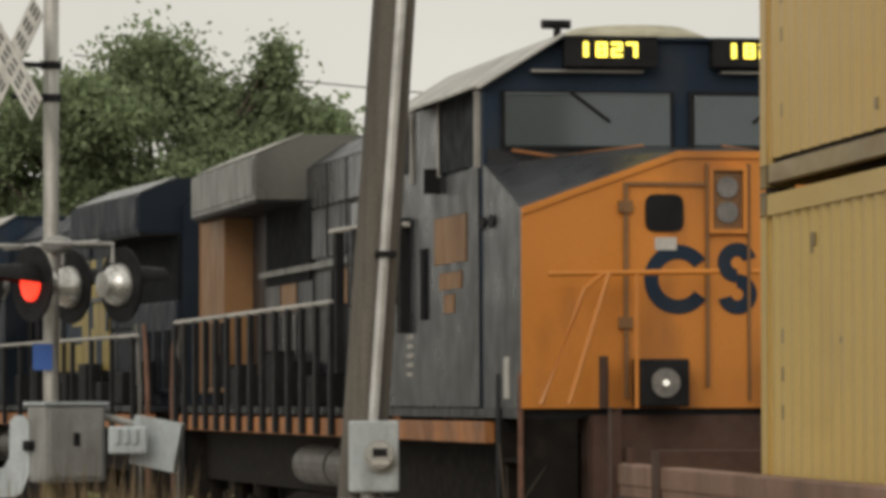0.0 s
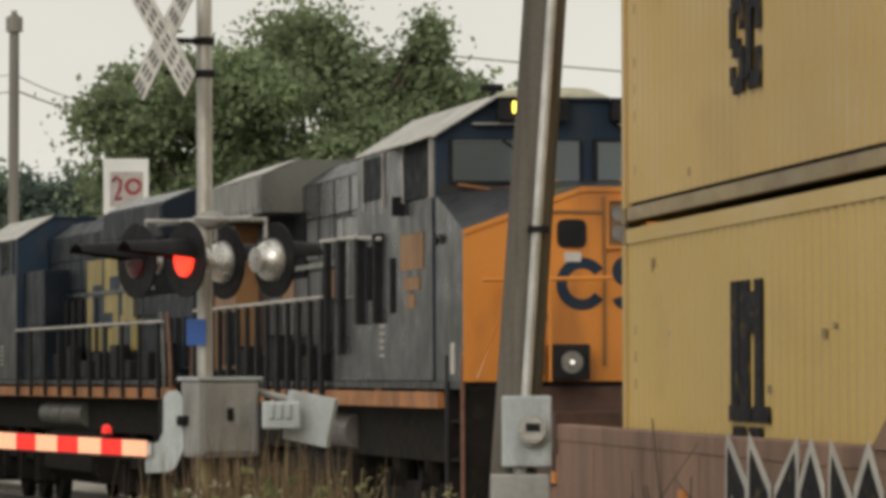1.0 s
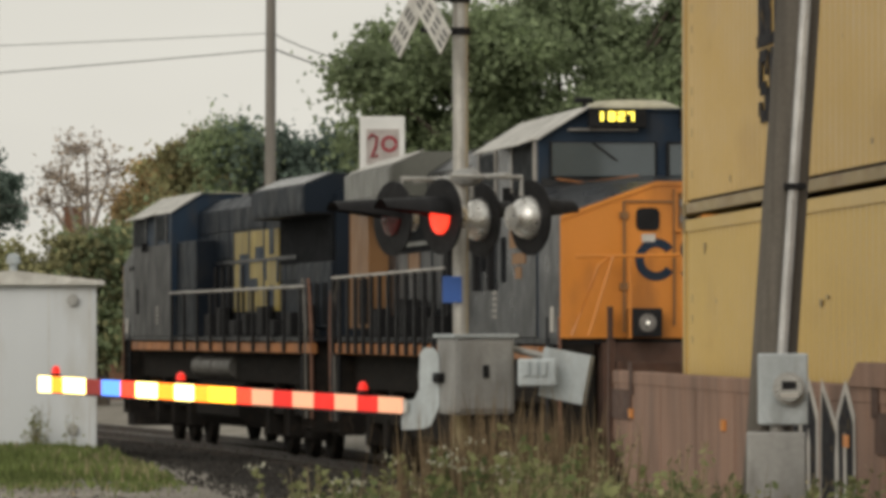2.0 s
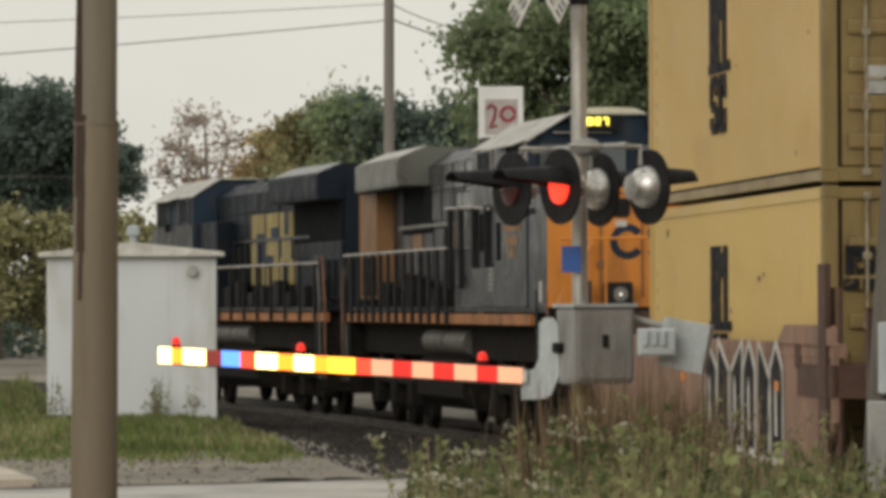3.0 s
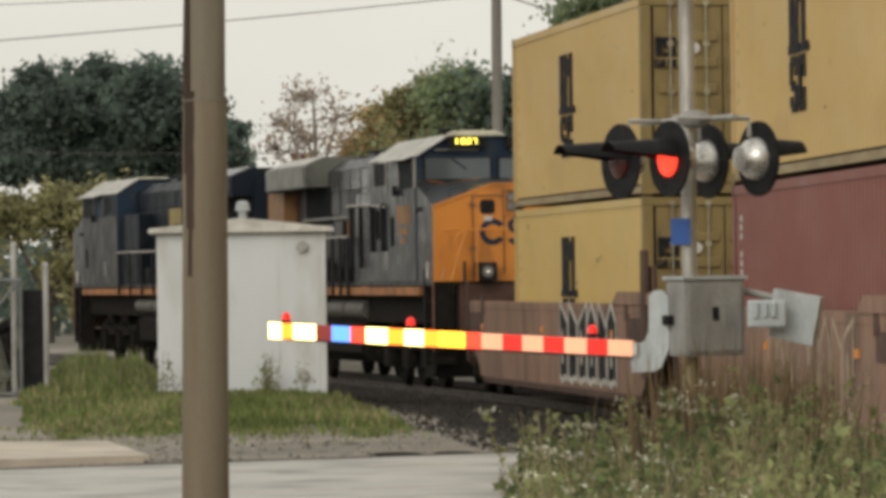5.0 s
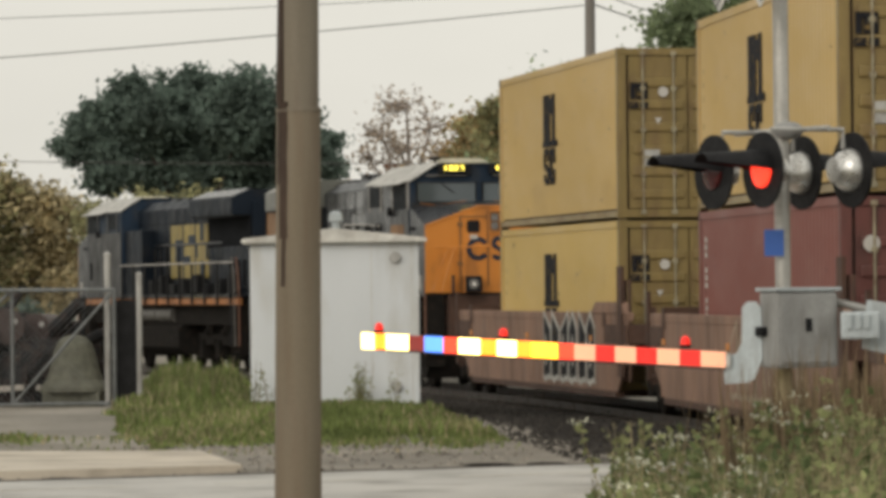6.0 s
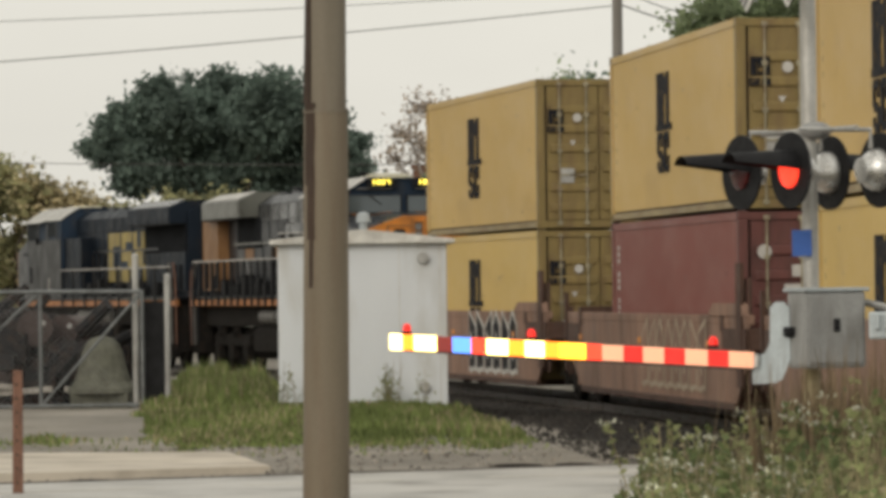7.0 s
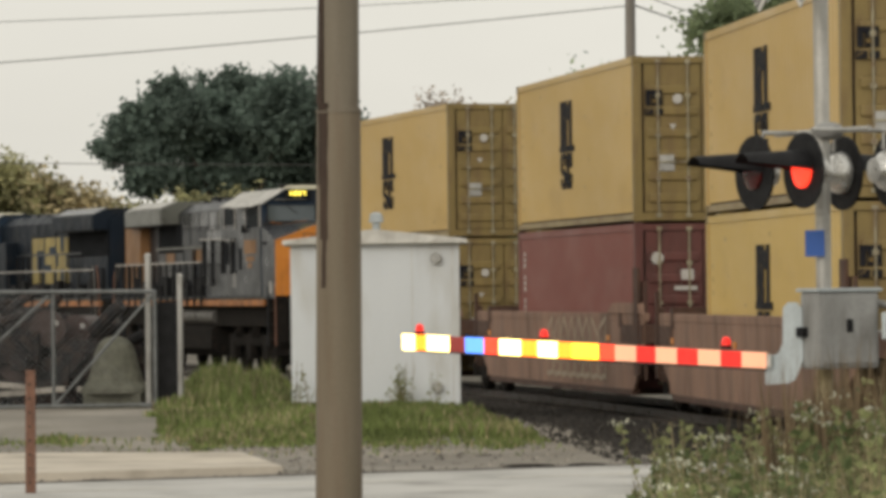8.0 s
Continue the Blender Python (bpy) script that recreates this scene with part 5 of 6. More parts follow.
# ---- sign, far pole, wires, chimney house ----
s0 = polar(-2.746, 90.5)
sg = thing("roadside_sign", pose(s0.x, s0.y, 0, 0, 0, 2.7), "white square sign with a dark red mark on a post", "sign")
part("frame", box(B(), -0.44, 0, 5.25, 0.44, 0.12, 6.34, 0.02), SIGNWHITE, sg)
part("panel", box(B(), -0.31, -0.012, 5.40, 0.33, 0.0, 6.09), SIGNGREY, sg)
bm = ring_mark(B(), 0.14, 5.80, -0.022, 0.095, 0.165, 0, 352)
part("ring_mark", bm, SIGNRED, sg)
bm = tube(B(), [(-0.27, -0.02, 5.90), (-0.2, -0.02, 5.99), (-0.1, -0.02, 5.92), (-0.13, -0.02, 5.73), (-0.21, -0.02, 5.54), (-0.08, -0.02, 5.58)], 0.032, 6)
part("hook_mark", bm, SIGNRED, sg)
part("post", box(B(), -0.06, 0.02, -0.05, 0.06, 0.1, 5.26), GALV, sg)

FP = polar(-4.147, 110.0)
fp = thing("utility_pole", pose(0, 0, 0), "tall grey wooden utility pole behind the track", "utility pole")
part("shaft", rod(B(), (FP.x, FP.y, -0.1), (FP.x + 0.06, FP.y, 10.65), 0.15, 16, 0.115), FARPOLE, fp, smooth=True)
bm = rod(B(), (FP.x + 0.06, FP.y, 10.25), (FP.x + 0.06, FP.y, 10.6), 0.2, 14)
rod(bm, (FP.x + 0.06, FP.y, 10.6), (FP.x + 0.06, FP.y, 10.75), 0.07, 10)
part("pole_cap", bm, FARPOLE, fp)


def wire(a, b, sag, r=0.012):
    pts = []
    for i in range(17):
        k = i / 16
        p = a.lerp(b, k)
        p.z -= sag * 4 * k * (1 - k)
        pts.append(tuple(p))
    return tagged(part("overhead_wire", tube(B(), pts, r, 5), WIRE), "thin black overhead wire", "wire", "overhead wires")


top = Vector((FP.x, FP.y, 8.9))
wire(polar(-14.5, 104, el=2.70), top - Vector((0, 0, 0.07)), 0.1, 0.013)
wire(polar(-14.5, 104, el=3.30), top + Vector((0, 0, 0.32)), 0.1, 0.009)
wire(top + Vector((0, 0, 0.38)), polar(-1.2, 125, el=3.75), 0.9, 0.014)
wire(top, polar(-0.6, 125, el=3.0), 0.5, 0.02)
wire(polar(-1.5, 130, el=4.25), polar(5.0, 120, el=3.6), 0.1, 0.02)
wire(polar(-15, 185, el=1.72), polar(-5.05, 140, el=1.55), 0.1, 0.014)

h0 = polar(-6.3, 152.0)
house = thing("brick_house", pose(h0.x, h0.y, 0, 0, 0, 6), "low brick house with a chimney, mostly hidden behind the train", "house")
part("wall", box(B(), -3.5, 0, -0.1, 4.5, 6, 2.6), BRICK, house)
part("roof", loft(B(), [[(-3.9, -0.4, 2.6), (-3.9, 6.4, 2.6), (-3.9, 3, 3.9)], [(4.9, -0.4, 2.6), (4.9, 6.4, 2.6), (4.9, 3, 3.9)]]), ROOFING, house)
ch = part("chimney", box(B(), -1.02, 2.6, 2.5, -0.36, 3.3, 6.2, 0.01), BRICK, house)
part("chimney_cap", box(B(), -1.08, 2.54, 6.2, -0.30, 3.36, 6.32, 0.01), BRICK, ch)

# ---- yard gate, scrap, posts ----
def gp(az, z, d=80.0):
    p = polar(az, d)
    return (p.x, p.y, z)


gate = thing("chain_link_gate", pose(0, 0, 0), "galvanised chain-link yard gate with diagonal braces", "gate")
bm = B()
tube(bm, [gp(-13.6, 2.2), gp(-10.03, 2.17)], 0.035)
tube(bm, [gp(-13.6, 0.22), gp(-10.03, 0.22)], 0.03)
part("gate_frame", bm, GATEGREY, gate)
for az in (-12.8, -11.28, -10.03):
    part("upright", rod(B(), gp(az, 0.2), gp(az, 2.19), 0.032, 10), GATEGREY, gate)
for a, b in ((-12.8, -11.33), (-11.25, -10.06)):
    part("brace", rod(B(), gp(a, 0.26), gp(b, 2.12), 0.026, 8), GATEGREY, gate)
bm = B()
p0, p1 = Vector(gp(-13.6, 0)), Vector(gp(-10.03, 0))
span = (p1 - p0).length
along = (p1 - p0).normalized()
k = -2.0
while k < span:
    for s in (1, -1):
        a, b = (k, k + 1.95) if s > 0 else (k + 1.95, k)
        lo, hi = 0.24, 2.17
        x0, x1 = a, b
        pa, pb = p0 + along * x0 + Vector((0, 0, lo)), p0 + along * x1 + Vector((0, 0, hi))
        if min(x0, x1) >= 0 and max(x0, x1) <= span:
            rod(bm, pa, pb, 0.003, 3)
    k += 0.11
part("chain_mesh", bm, MESHWIRE, gate)
for az, z, r in ((-10.11, 2.77, 0.055), (-9.72, 2.42, 0.05)):
    g = thing("fence_post", pose(0, 0, 0), "upright galvanised steel fence post", "fence post", "yard fence posts")
    bm = rod(B(), gp(az, 0.0, 80.2), gp(az, z, 80.2), r, 12)
    part("shaft", bm, GALV, g)
    bm = B()
    ball(bm, gp(az, z, 80.2), r * 1.15, 10)
    part("cap", bm, GALV, g)
bm = B()
a, b = Vector(gp(-10.06, 0, 80.2)), Vector(gp(-9.73, 0, 80.2))
slab(bm, [(a.x, a.y, 0.2), (b.x, b.y, 0.2), (b.x, b.y, 2.0), (a.x, a.y, 2.0)], (0, 0.02, 0))
tagged(part("dark_screen", bm, BLACK), "dark windscreen sheet between two fence posts", "fence screen")
rng = random.Random(8)
bm = B()
for i in range(300):
    az, d = rng.uniform(-13.4, -10.2), rng.uniform(81, 86)
    p = polar(az, d, z=0)
    top = 0.7 + 1.25 * max(0.0, 1 - abs(az + 12.2) / 2.6) + 0.3 * rng.random()
    z = rng.uniform(0, top)
    s = rng.uniform(0.12, 0.4)
    if i % 3:
        box(bm, p.x - s, p.y - s * 0.6, max(0, z - s), p.x + s, p.y + s * 0.6, z + s * 0.6, 0.02)
    else:
        q = Vector((rng.uniform(-1, 1), rng.uniform(-0.3, 0.3), rng.uniform(-0.3, 0.5))) * 0.9
        rod(bm, p + Vector((0, 0, z)), p + q + Vector((0, 0, z + 0.1)), rng.uniform(0.04, 0.12), 10)
tagged(part("scrap_heap", bm, SCRAP), "heap of dark rusty scrap behind the gate", "scrap heap", kind="stuff")
for az, d, z, r, turn in ((-11.35, 81.2, 1.55, 0.30, 10), (-11.75, 81.3, 0.95, 0.32, -15), (-11.05, 81.3, 0.85, 0.28, 20), (-12.2, 81.4, 1.6, 0.3, 0), (-11.0, 81.8, 1.5, 0.26, -8)):
    p = polar(az, d)
    dr = thing("steel_drum", pose(p.x, p.y, z, 0, 0, turn), "rusty steel drum lying on the scrap heap", "drum", "drums in the yard")
    part("shell", rod(B(), (0, 0, 0), (0, 0.9, 0), r, 22), DRUM, dr)
    part("rim", rod(B(), (0, -0.015, 0), (0, 0.03, 0), r + 0.018, 22), DRUM, dr)
    part("bung", rod(B(), (r * 0.5, -0.03, r * 0.3), (r * 0.5, 0.0, r * 0.3), 0.05, 10), GALV, dr)
bm = B()
cx = polar(-10.52, 80.75)
secs = []
for z, r in ((0.42, 0.62), (0.5, 0.60), (0.62, 0.50), (0.85, 0.42), (1.1, 0.36), (1.25, 0.30), (1.36, 0.2), (1.40, 0.05)):
    secs.append([(cx.x + r * math.cos(a), cx.y + r * math.sin(a), z) for a in [i * math.tau / 24 for i in range(24)]])
loft(bm, secs)
box(bm, cx.x - 0.5, cx.y - 0.4, 0, cx.x + 0.5, cx.y + 0.4, 0.44)
tagged(part("bell_casting", bm, TARP, smooth=False), "grey-green bell-shaped casting standing in the yard", "casting")
for az, z, l, t in ((-12.2, 0.62, 1.9, 6), (-11.6, 0.45, 1.3, -4), (-10.75, 0.42, 0.7, 12), (-10.45, 0.36, 0.5, -35)):
    p = polar(az, 80.9)
    o = part("plank", box(B(), -l / 2, -0.05, -0.05, l / 2, 0.05, 0.05, 0.01), PLANK)
    o.matrix_basis = pose(p.x, p.y, z, 0, t, 8)
    tagged(o, "pale grey weathered plank lying on the scrap", "plank", "loose planks")
p = polar(-11.58, 50.0)
post = thing("rusty_post", pose(p.x, p.y, 0), "thin rusty steel sign post beside the road", "post")
part("shaft", slab(B(), [(-0.055, 0, -0.1), (0.055, 0, -0.1), (0.06, 0, 1.32), (-0.04, 0, 1.32)], (0, 0.04, 0)), RUSTPOST, post)
bm = B()
for i in range(8):
    box(bm, -0.012, -0.004, 0.1 + i * 0.15, 0.012, 0.0, 0.13 + i * 0.15)
part("bolt_hole", bm, GROOVE, post)

# ---- trees, weeds and grass ----
def leaf_mesh(name, pts, size, material, seed, droop=0.3):
    """Many small pointed leaves, one diamond each, turned every way."""
    r = np.random.default_rng(seed)
    n = len(pts)
    a = r.normal(size=(n, 3))
    a /= np.linalg.norm(a, axis=1)[:, None]
    b = r.normal(size=(n, 3))
    b -= (b * a).sum(1)[:, None] * a
    b /= np.linalg.norm(b, axis=1)[:, None]
    s = size * r.uniform(0.55, 1.35, (n, 1))
    v = np.empty((n, 4, 3))
    v[:, 0], v[:, 2] = pts - a * s, pts + a * s
    v[:, 1], v[:, 3] = pts + b * s * 0.6, pts - b * s * 0.6
    me = bpy.data.meshes.new(name)
    me.from_pydata(v.reshape(-1, 3).tolist(), [], np.arange(n * 4).reshape(n, 4).tolist())
    me.materials.append(material)
    return me


def tree(name, az, d, lobes, leaves, size, material, label, seed, spread=0.42, second=None, bark=BARK):
    """A trunk, limbs to each lobe of the crown, twigs, and leaves in clumps; lobes: heading, elevation, radius in metres."""
    r = np.random.default_rng(seed)
    rr = random.Random(seed)
    base = polar(az, d)
    t = thing(name, pose(0, 0, 0), label, "tree")
    centres = []
    for a, e, k in lobes:
        c = polar(a, d + rr.uniform(-1.2, 1.2), el=e)
        centres.append((c, k * 0.84))
        for j in range(9):
            w = Vector(r.normal(size=3)).normalized()
            w.z = abs(w.z) * 1.0 - 0.25
            centres.append((c + w * k * rr.uniform(0.60, 0.98), k * rr.uniform(0.20, 0.36)))
    mains = centres[::10]
    top = sum((c.z for c, k in mains)) / len(mains)
    fork = Vector((base.x, base.y, top * 0.5))
    girth = 0.10 + 0.02 * top
    bm = rod(B(), (base.x, base.y, -0.15), fork, girth * 1.5, 10, girth)
    part("trunk", bm, bark, t)
    bm = B()
    pts, sizes = [], []
    total = sum(k * k for c, k in centres)
    dense = leaves > 5000
    for i, (c, k) in enumerate(centres):
        if i % 10 == 0:
            mid = fork.lerp(c, 0.5) + Vector((rr.uniform(-.3, .3), rr.uniform(-.3, .3), 0.1))
            rod(bm, fork - Vector((0, 0, rr.uniform(0, 0.8))), mid, girth * 0.55, 6, girth * 0.35)
            rod(bm, mid, c, girth * 0.35, 6, 0.03)
        else:
            rod(bm, centres[i - i % 10][0], c, 0.045, 5, 0.015)
        n = max(7, int(26 * k * k / 1.5))
        share = int(leaves * k * k / total)
        for j in range(n):
            w = Vector(r.normal(size=3)).normalized() * k * rr.uniform(0.45, 1.06)
            w.z *= 0.9
            q = c + w
            if j % 2 == 0:
                rod(bm, c + w * 0.15, q, 0.022, 4, 0.008)
            m = share // n + 1
            pts.append(np.array(q) + r.normal(size=(m, 3)) * spread * rr.uniform(0.35, 1.0) * min(1.0, 0.55 + 0.5 * k) * np.array((1, 1, 0.8)))
            sizes.append(np.full((m, 1), size))
        if dense:
            m = share // 4
            w = r.normal(size=(m, 3))
            w *= (k * 0.78 * r.random((m, 1)) ** 0.5) / np.linalg.norm(w, axis=1)[:, None]
            pts.append(np.array(c) + w)
            sizes.append(np.full((m, 1), size * 1.9))
    part("branching", bm, bark, t)
    pts, sizes = np.concatenate(pts), np.concatenate(sizes)
    sizes = sizes[pts[:, 2] > 0.2]
    pts = pts[pts[:, 2] > 0.2]
    if second is None:
        crown = new("crown", leaf_mesh("crown", pts, sizes, material, seed))
        crown.parent = t
    else:
        pick = r.random(len(pts)) < 0.5 + 0.5 * np.sin(pts[:, 0] * 0.9)
        for sel, m in ((pick, material), (~pick, second)):
            crown = new("crown", leaf_mesh("crown", pts[sel], sizes[sel], m, seed))
            crown.parent = t
    return t


tree("broad_tree", -0.7, 101, ((-2.85, 3.1, 0.9), (-2.2, 3.35, 1.2), (-1.35, 3.45, 1.4), (-0.6, 3.75, 1.45), (0.25, 3.3, 1.25), (0.62, 3.3, 0.95), (0.95, 3.65, 0.75), (0.98, 4.05, 0.42), (1.0, 4.3, 0.25), (1.35, 3.2, 1.0), (-2.5, 2.3, 1.4), (-1.2, 2.4, 1.7), (0.1, 2.4, 1.7), (1.2, 2.3, 1.3), (0.97, 3.2, 0.9)), 62000, 0.085, LEAF, "broad green leafy tree behind the train", 3, 0.52)
tree("broad_tree", -9.0, 186, ((-10.35, 1.85, 1.25), (-9.75, 2.15, 1.85), (-9.1, 2.25, 2.02), (-8.4, 2.2, 2.07), (-7.9, 1.95, 1.85), (-7.55, 1.55, 1.31), (-10.1, 1.45, 1.31), (-9.2, 1.5, 1.96), (-8.3, 1.4, 1.96)), 52000, 0.14, LEAF_DARK, "large rounded dark green tree in the distance", 4, 0.42)
tree("small_tree", -5.3, 140, ((-5.7, 1.4, 1.0), (-5.3, 1.9, 1.1), (-4.9, 2.1, 1.1), (-5.3, 1.3, 1.5), (-4.8, 1.4, 1.3)), 24000, 0.095, LEAF_OLIVE, "green tree turning orange at its edges", 5, 0.45, LEAF_AUTUMN)
tree("small_tree", -4.3, 135, ((-4.65, 2.25, 1.0), (-4.15, 2.1, 1.1), (-3.75, 1.95, 1.0), (-3.3, 2.1, 1.1), (-4.4, 1.5, 1.4), (-3.6, 1.4, 1.5), (-2.9, 1.8, 1.4), (-2.4, 1.6, 1.5)), 32000, 0.095, LEAF, "dense green trees beyond the track", 6, 0.45, LEAF_DARK)
tree("sparse_tree", -6.36, 148, ((-6.7, 1.9, 0.9), (-6.4, 2.25, 0.95), (-6.1, 2.0, 0.85), (-6.45, 1.7, 1.0), (-6.0, 1.65, 0.7), (-6.85, 1.6, 0.6)), 800, 0.085, LEAF_RUSSET, "thin tree with few russet leaves", 7, 0.4, None, PALEBARK)
tree("low_tree", -11.6, 178, ((-12.6, 1.1, 2.00), (-11.9, 1.25, 1.86), (-11.3, 1.15, 1.60), (-10.8, 0.9, 1.46), (-12.2, 0.4, 2.13), (-11.4, 0.3, 2.13), (-10.7, 0.2, 2.00)), 15000, 0.12, LEAF_YELLOW, "low yellowing tree beyond the yard", 8, 0.5, LEAF_OLIVE)
tree("low_tree", -9.7, 168, ((-10.1, 0.75, 1.42), (-9.5, 0.8, 1.53), (-8.9, 0.85, 1.53), (-8.3, 0.8, 1.42), (-7.6, 0.7, 1.42), (-9.2, 0.1, 1.89), (-8.2, 0.1, 1.89)), 12000, 0.12, LEAF_OLIVE, "olive green thicket below the large tree", 9, 0.5)
tree("low_tree", -6.2, 128, ((-7.2, 0.6, 1.2), (-6.6, 0.75, 1.2), (-6.0, 0.85, 1.3), (-5.5, 1.0, 1.3), (-6.7, 0.0, 1.5), (-6.0, 0.05, 1.5), (-5.3, 0.2, 1.5)), 20000, 0.10, LEAF, "dark green thicket behind the lead locomotive", 10, 0.5, LEAF_OLIVE)
# far hedge that closes the view
r = np.random.default_rng(11)
pts = []
for i in range(460):
    az = -17 + 26 * r.random()
    c = np.array(polar(az, r.uniform(190, 215), z=r.uniform(0.3, 3.6)))
    pts.append(c + r.normal(size=(60, 3)) * (1.3, 1.0, 0.8))
# unseen taller woods, added on the left to darken the train's reflections
for i in range(420):
    az = r.uniform(-80, -18.5)
    c = np.array(polar(az, r.uniform(140, 170), z=r.uniform(0.3, 10.5 + 2 * math.sin(az * 0.7))))
    pts.append(c + r.normal(size=(60, 3)) * (1.4, 1.2, 0.9))
me = leaf_mesh("far_woods", np.concatenate(pts), 0.30, LEAF_DARK, 12)
tagged(new("far_woods", me), "distant dark green woods along the horizon, with unseen trees added on the left", "woods", kind="stuff")


def blades(name, spots, material, seed, lean=0.35, width=0.012):
    """Grass: narrow bent blades; spots: x, y, z, height."""
    r = np.random.default_rng(seed)
    s = np.array(spots)
    n = len(s)
    a = r.uniform(0, 2 * np.pi, n)
    side = np.stack([np.cos(a), np.sin(a), np.zeros(n)], 1)
    out = np.stack([np.sin(a), -np.cos(a), np.zeros(n)], 1) * (r.uniform(0, lean, n) * s[:, 3])[:, None]
    up = np.array((0, 0, 1.0))
    base, h = s[:, :3], s[:, 3:4]
    v = np.empty((n, 5, 3))
    w = width * r.uniform(0.6, 1.5, (n, 1))
    v[:, 0], v[:, 1] = base - side * w, base + side * w
    mid = base + up * h * 0.6 + out * 0.45
    v[:, 2], v[:, 3] = mid + side * w * 0.8, mid - side * w * 0.8
    v[:, 4] = base + up * h * 0.97 + out
    o = np.arange(n) * 5
    faces = np.stack([o, o + 1, o + 2, o + 3], 1).tolist() + np.stack([o + 3, o + 2, o + 4], 1).tolist()
    me = bpy.data.meshes.new(name)
    me.from_pydata(v.reshape(-1, 3).tolist(), [], faces)
    me.materials.append(material)
    return new(name, me)


r = np.random.default_rng(21)
lush, dry = [], []
while len(lush) < 29000:
    az, d = r.uniform(-13.5, -4.0), r.uniform(61, 92)
    p = polar(az, d)
    if track_gap(p.x, p.y) < 4.7 or az > -5.05 + 0.5 * noise.noise((d * 0.5, 2.0, 7.0)) or (az < -10.0 + 0.35 * noise.noise((d * 0.7, 1.0, 1.0)) and d > 69 + 2 * noise.noise((az * 2, 0.0, 1.0))):
        continue
    front = 66.5 - 2.5 * noise.noise((az * 1.3, 0.0, 4.0)) + (3.0 if az < -9.6 else 0.0)
    if r.random() > smooth01((d - front + 3.0) / 5.0) * (0.75 + 0.9 * noise.noise((p.x * 0.8, p.y * 0.5, 3.0))) + 0.02:
        continue
    h = (0.07 + 0.2 * r.random()) * (1.0 + 0.8 * noise.noise((p.x * 0.6, p.y * 0.4, 8.0))) * (0.45 + 0.55 * smooth01((d - front + 2) / 5))
    if -9.8 < az < -8.3 and d > 75:
        h += 0.55 * smooth01((-8.3 - az) / 0.3) * smooth01((az + 9.8) / 0.4) * r.random() ** 0.7 * min(1, (d - 75) / 5) * (1 + 0.7 * noise.noise((az * 5, d * 0.5, 2.0)))
    if -8.4 < az < -6.2 and 77.0 < d < 81:
        h = 0.18
    (dry if r.random() < 0.2 + 0.35 * noise.noise((p.x * 0.5, p.y * 0.35, 6.0)) else lush).append((p.x, p.y, land(p.x, p.y) - 0.02, h * 0.85))
tagged(blades("grass", lush, GRASS, 22, width=0.016), "green verge grass round the bungalow", "grass", kind="stuff")
tagged(blades("dry_grass", dry, GRASS_DRY, 23, width=0.016), "dry pale grass in the verge", "grass", kind="stuff")


def weed(name, spots, material, seed, leaf, per, label, bloom=None):
    """A clump of weeds: stems with leaves on them."""
    r = np.random.default_rng(seed)
    w = thing(name, pose(0, 0, 0), label, "weeds", kind="stuff")
    bm, pts, tops = B(), [], []
    for x, y, z, h in spots:
        tip = Vector((x + r.normal() * 0.16 * h, y + r.normal() * 0.16 * h, z + h))
        rod(bm, (x, y, z - 0.03), tip, 0.007, 4, 0.003)
        k = np.sort(r.uniform(0.15, 1.0, per))[:, None]
        a = np.array((x, y, z))
        pts.append(a + (np.array(tip) - a) * k + r.normal(size=(per, 3)) * (0.085, 0.085, 0.05) * (1.25 - k))
        tops.append(np.array(tip) + r.normal(size=(11, 3)) * (0.05, 0.05, 0.02))
    part("stems", bm, GRASS_DRY, w)
    o = new("leaves", leaf_mesh("leaves", np.concatenate(pts), leaf, material, seed))
    o.parent = w
    if bloom:
        o = new("blossoms", leaf_mesh("blossoms", np.concatenate(tops), 0.019, bloom, seed + 1))
        o.parent = w
    return w


def bank(az, d):
    """Height of the weeds across the bank beside the signal."""
    edge = smooth01((az + 4.25) / 0.6)
    return edge * (0.84 + 0.12 * smooth01((az + 2.6) / 1.2)) / 0.96 * (0.96 + 0.30 * noise.noise((az * 1.1, d * 0.3, 1.0)) + 0.28 * noise.noise((az * 4.0, d * 1.2, 5.0)))


green, straw, white = [], [], []
while len(green) + len(straw) + len(white) < 2600:
    az, d = r.uniform(-4.4, 4.2), r.uniform(22.0, 34.5)
    p = polar(az, d)
    if track_gap(p.x, p.y) < 2.3 or math.hypot(p.x - P0.x, p.y - P0.y + 0.1) < 0.3:
        continue
    h = bank(az, d) * r.uniform(0.55, 1.25) + (d - 22) * 0.012
    if h < 0.15:
        continue
    k = r.random()
    lot = (p.x, p.y, land(p.x, p.y), h)
    if az > -1.5:
        (straw if k < 0.40 else green).append(lot)
    else:
        (white if k < 0.2 else straw if k < 0.42 else green).append(lot)
fresh = [g for g in green if noise.noise((g[0] * 1.4, g[1] * 0.7, 3.0)) > -0.02]
deep = [g for g in green if noise.noise((g[0] * 1.4, g[1] * 0.7, 3.0)) <= -0.02]
weed("weed_clump", fresh, WEED, 31, 0.035, 40, "tall fresh green weeds on the bank beside the crossing signal")
weed("weed_clump", deep, WEED_DEEP, 38, 0.037, 42, "deep green broad-leaved weeds on the bank")
weed("weed_clump", straw, GRASS_DRY, 32, 0.018, 30, "dry straw-coloured weeds among the green ones")
weed("flowering_weed", white, WEED, 33, 0.034, 36, "flowering weeds with small whitish heads", BLOOM)
tall = []
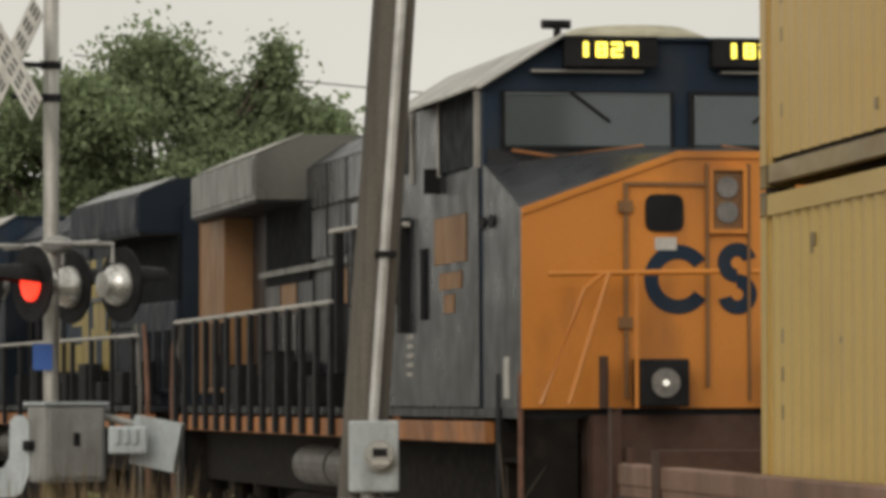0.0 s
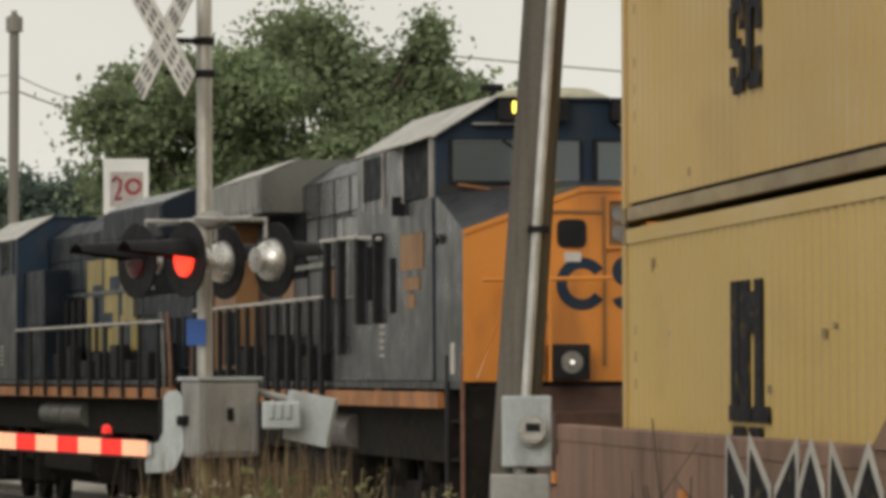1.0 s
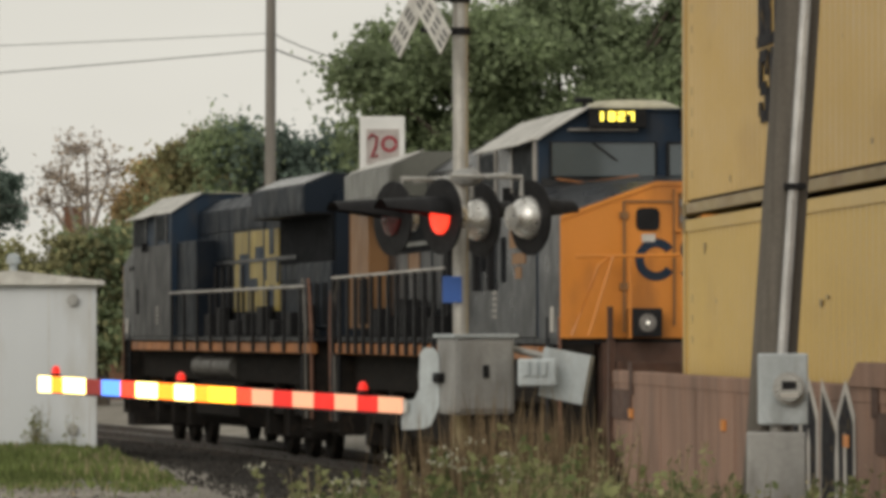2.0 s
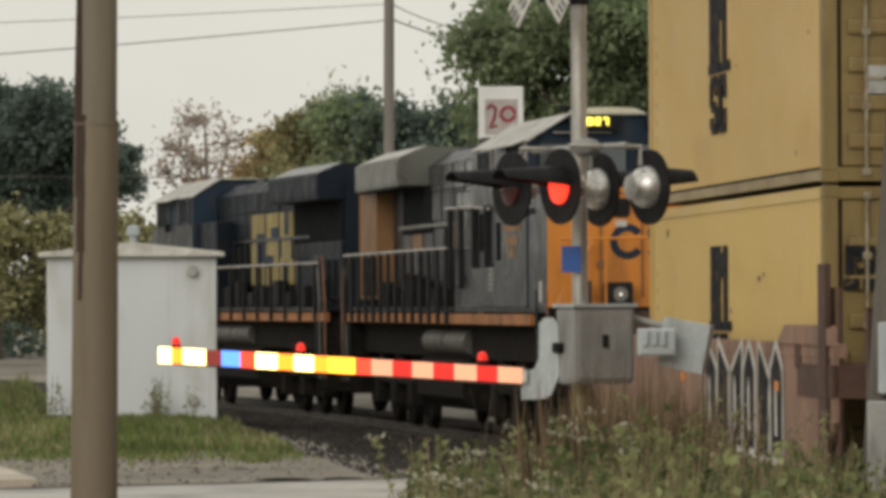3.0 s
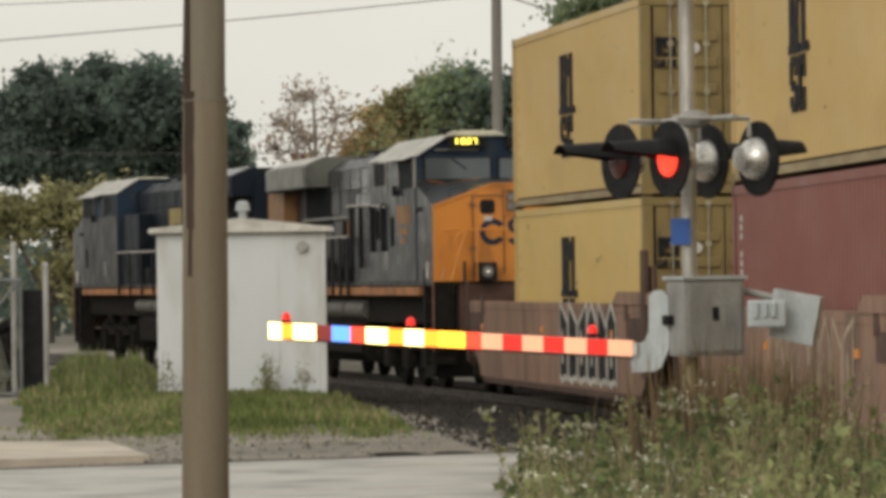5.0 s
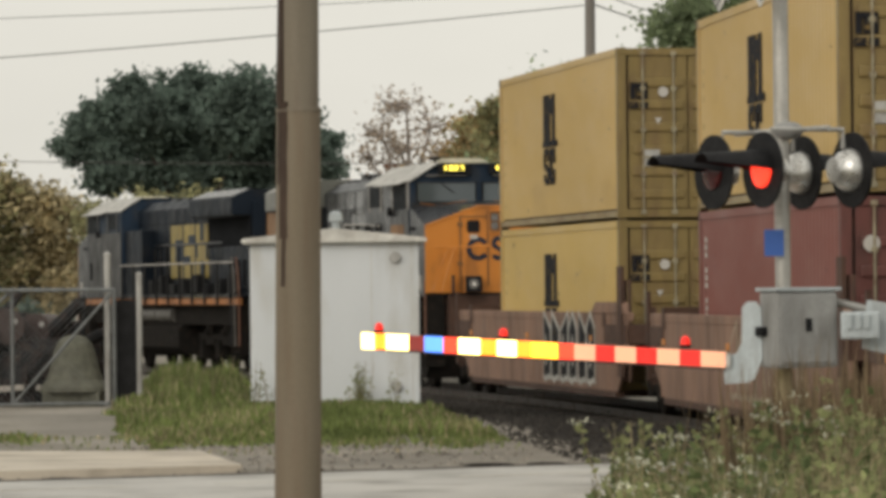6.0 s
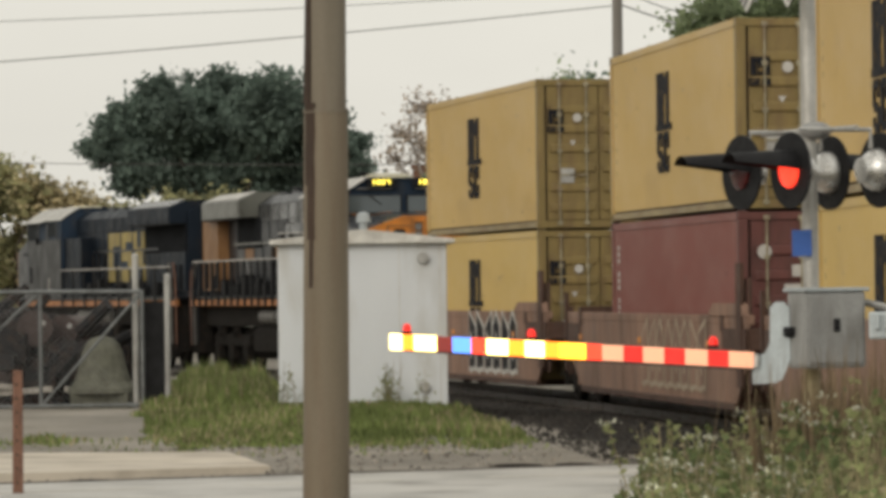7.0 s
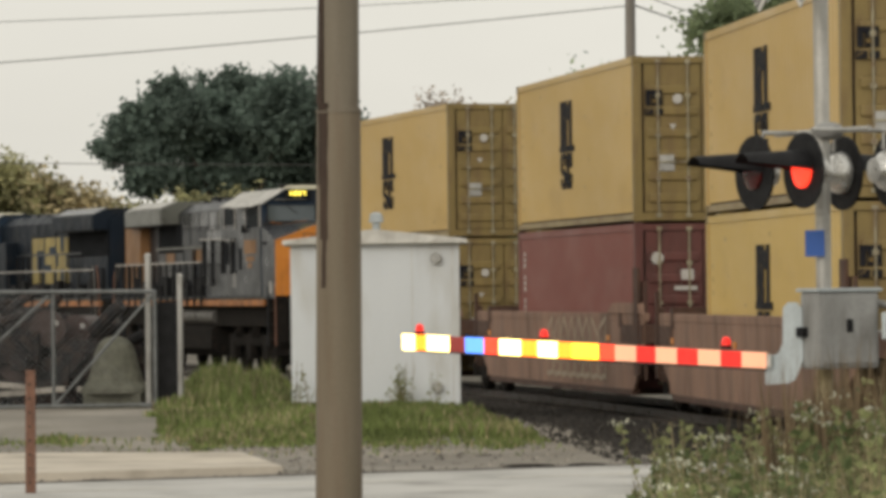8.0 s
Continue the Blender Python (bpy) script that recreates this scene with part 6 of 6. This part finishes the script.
for i in range(9000):
    az, d = r.uniform(-4.2, 4.2), r.uniform(23, 35.5)
    p = polar(az, d)
    if track_gap(p.x, p.y) > 2.4 and noise.noise((p.x * 0.9, p.y * 0.6, 5.0)) > -0.12:
        tall.append((p.x, p.y, land(p.x, p.y), bank(az, d) * r.uniform(0.5, 1.35)))
tagged(blades("tall_grass", tall, GRASS_DRY, 35, 0.4, 0.007), "tall dry grass stalks along the bank", "grass", kind="stuff")
# a bare young shrub beside the track
rr = random.Random(4)
bm = B()
sb = polar(4.15, 24.0)
for i in range(7):
    p = Vector((sb.x + rr.uniform(-.1, .1), sb.y + rr.uniform(-.2, .2), -0.1))
    q = p + Vector((rr.uniform(-.3, .3), rr.uniform(-.3, .3), rr.uniform(1.5, 2.1)))
    rod(bm, p, q, 0.009, 5, 0.005)
    for j in range(4):
        a = p.lerp(q, rr.uniform(0.5, 0.95))
        b = a + Vector((rr.uniform(-.3, .3), rr.uniform(-.2, .2), rr.uniform(0.1, 0.4)))
        rod(bm, a, b, 0.005, 4, 0.002)
sh = thing("bare_shrub", pose(0, 0, 0), "thin leafless shrub standing among the weeds", "shrub")
part("stem", bm, BARK, sh)
stalks = []
for i in range(2300):
    az, d = r.normal() * 0.6 - 1.1, r.uniform(32.0, 36.2)
    p = polar(az, d)
    if track_gap(p.x, p.y) > 2.2:
        stalks.append((p.x, p.y, land(p.x, p.y), r.uniform(0.75, 1.7) * (1 + 0.3 * noise.noise((az * 5, d, 0.0)))))
tagged(blades("seed_stalks", stalks, STALK, 37, 0.22, 0.011), "tall brown seed stalks round the signal mast", "weeds", kind="stuff")
near_box = []
for az, d, k in ((-8.12, 77.6, 5), (-8.25, 77.7, 5), (-7.05, 77.5, 12), (-6.98, 77.6, 9), (-6.6, 77.4, 3)):
    for i in range(k):
        p = polar(az + r.normal() * 0.07, d + r.normal() * 0.2)
        near_box.append((p.x, p.y, land(p.x, p.y), r.uniform(0.3, 0.85)))
weed("weed_clump", near_box, WEED, 36, 0.03, 14, "dark weeds growing against the white bungalow")

def motions():
    """The train rolls away along the bend."""
    for ob, u, z, turn, v in RIDERS:
        rows = []
        for i in range(17):
            x, y, h = on_track(u + gone(i * 0.5), v)
            rows.append((i * 0.5, pose(x, y, z, 0, 0, h + turn)))
        walk(ob, rows)
    for ob, y, r, way in WHEELS:
        step = 1 if r < 0.5 else 2
        rows = []
        for k in range(0, 241, step):
            rows.append((k / 30, pose(0, y, r, -way * math.degrees((gone(k / 30) - gone(0)) / r))))
        walk(ob, rows)


motions()
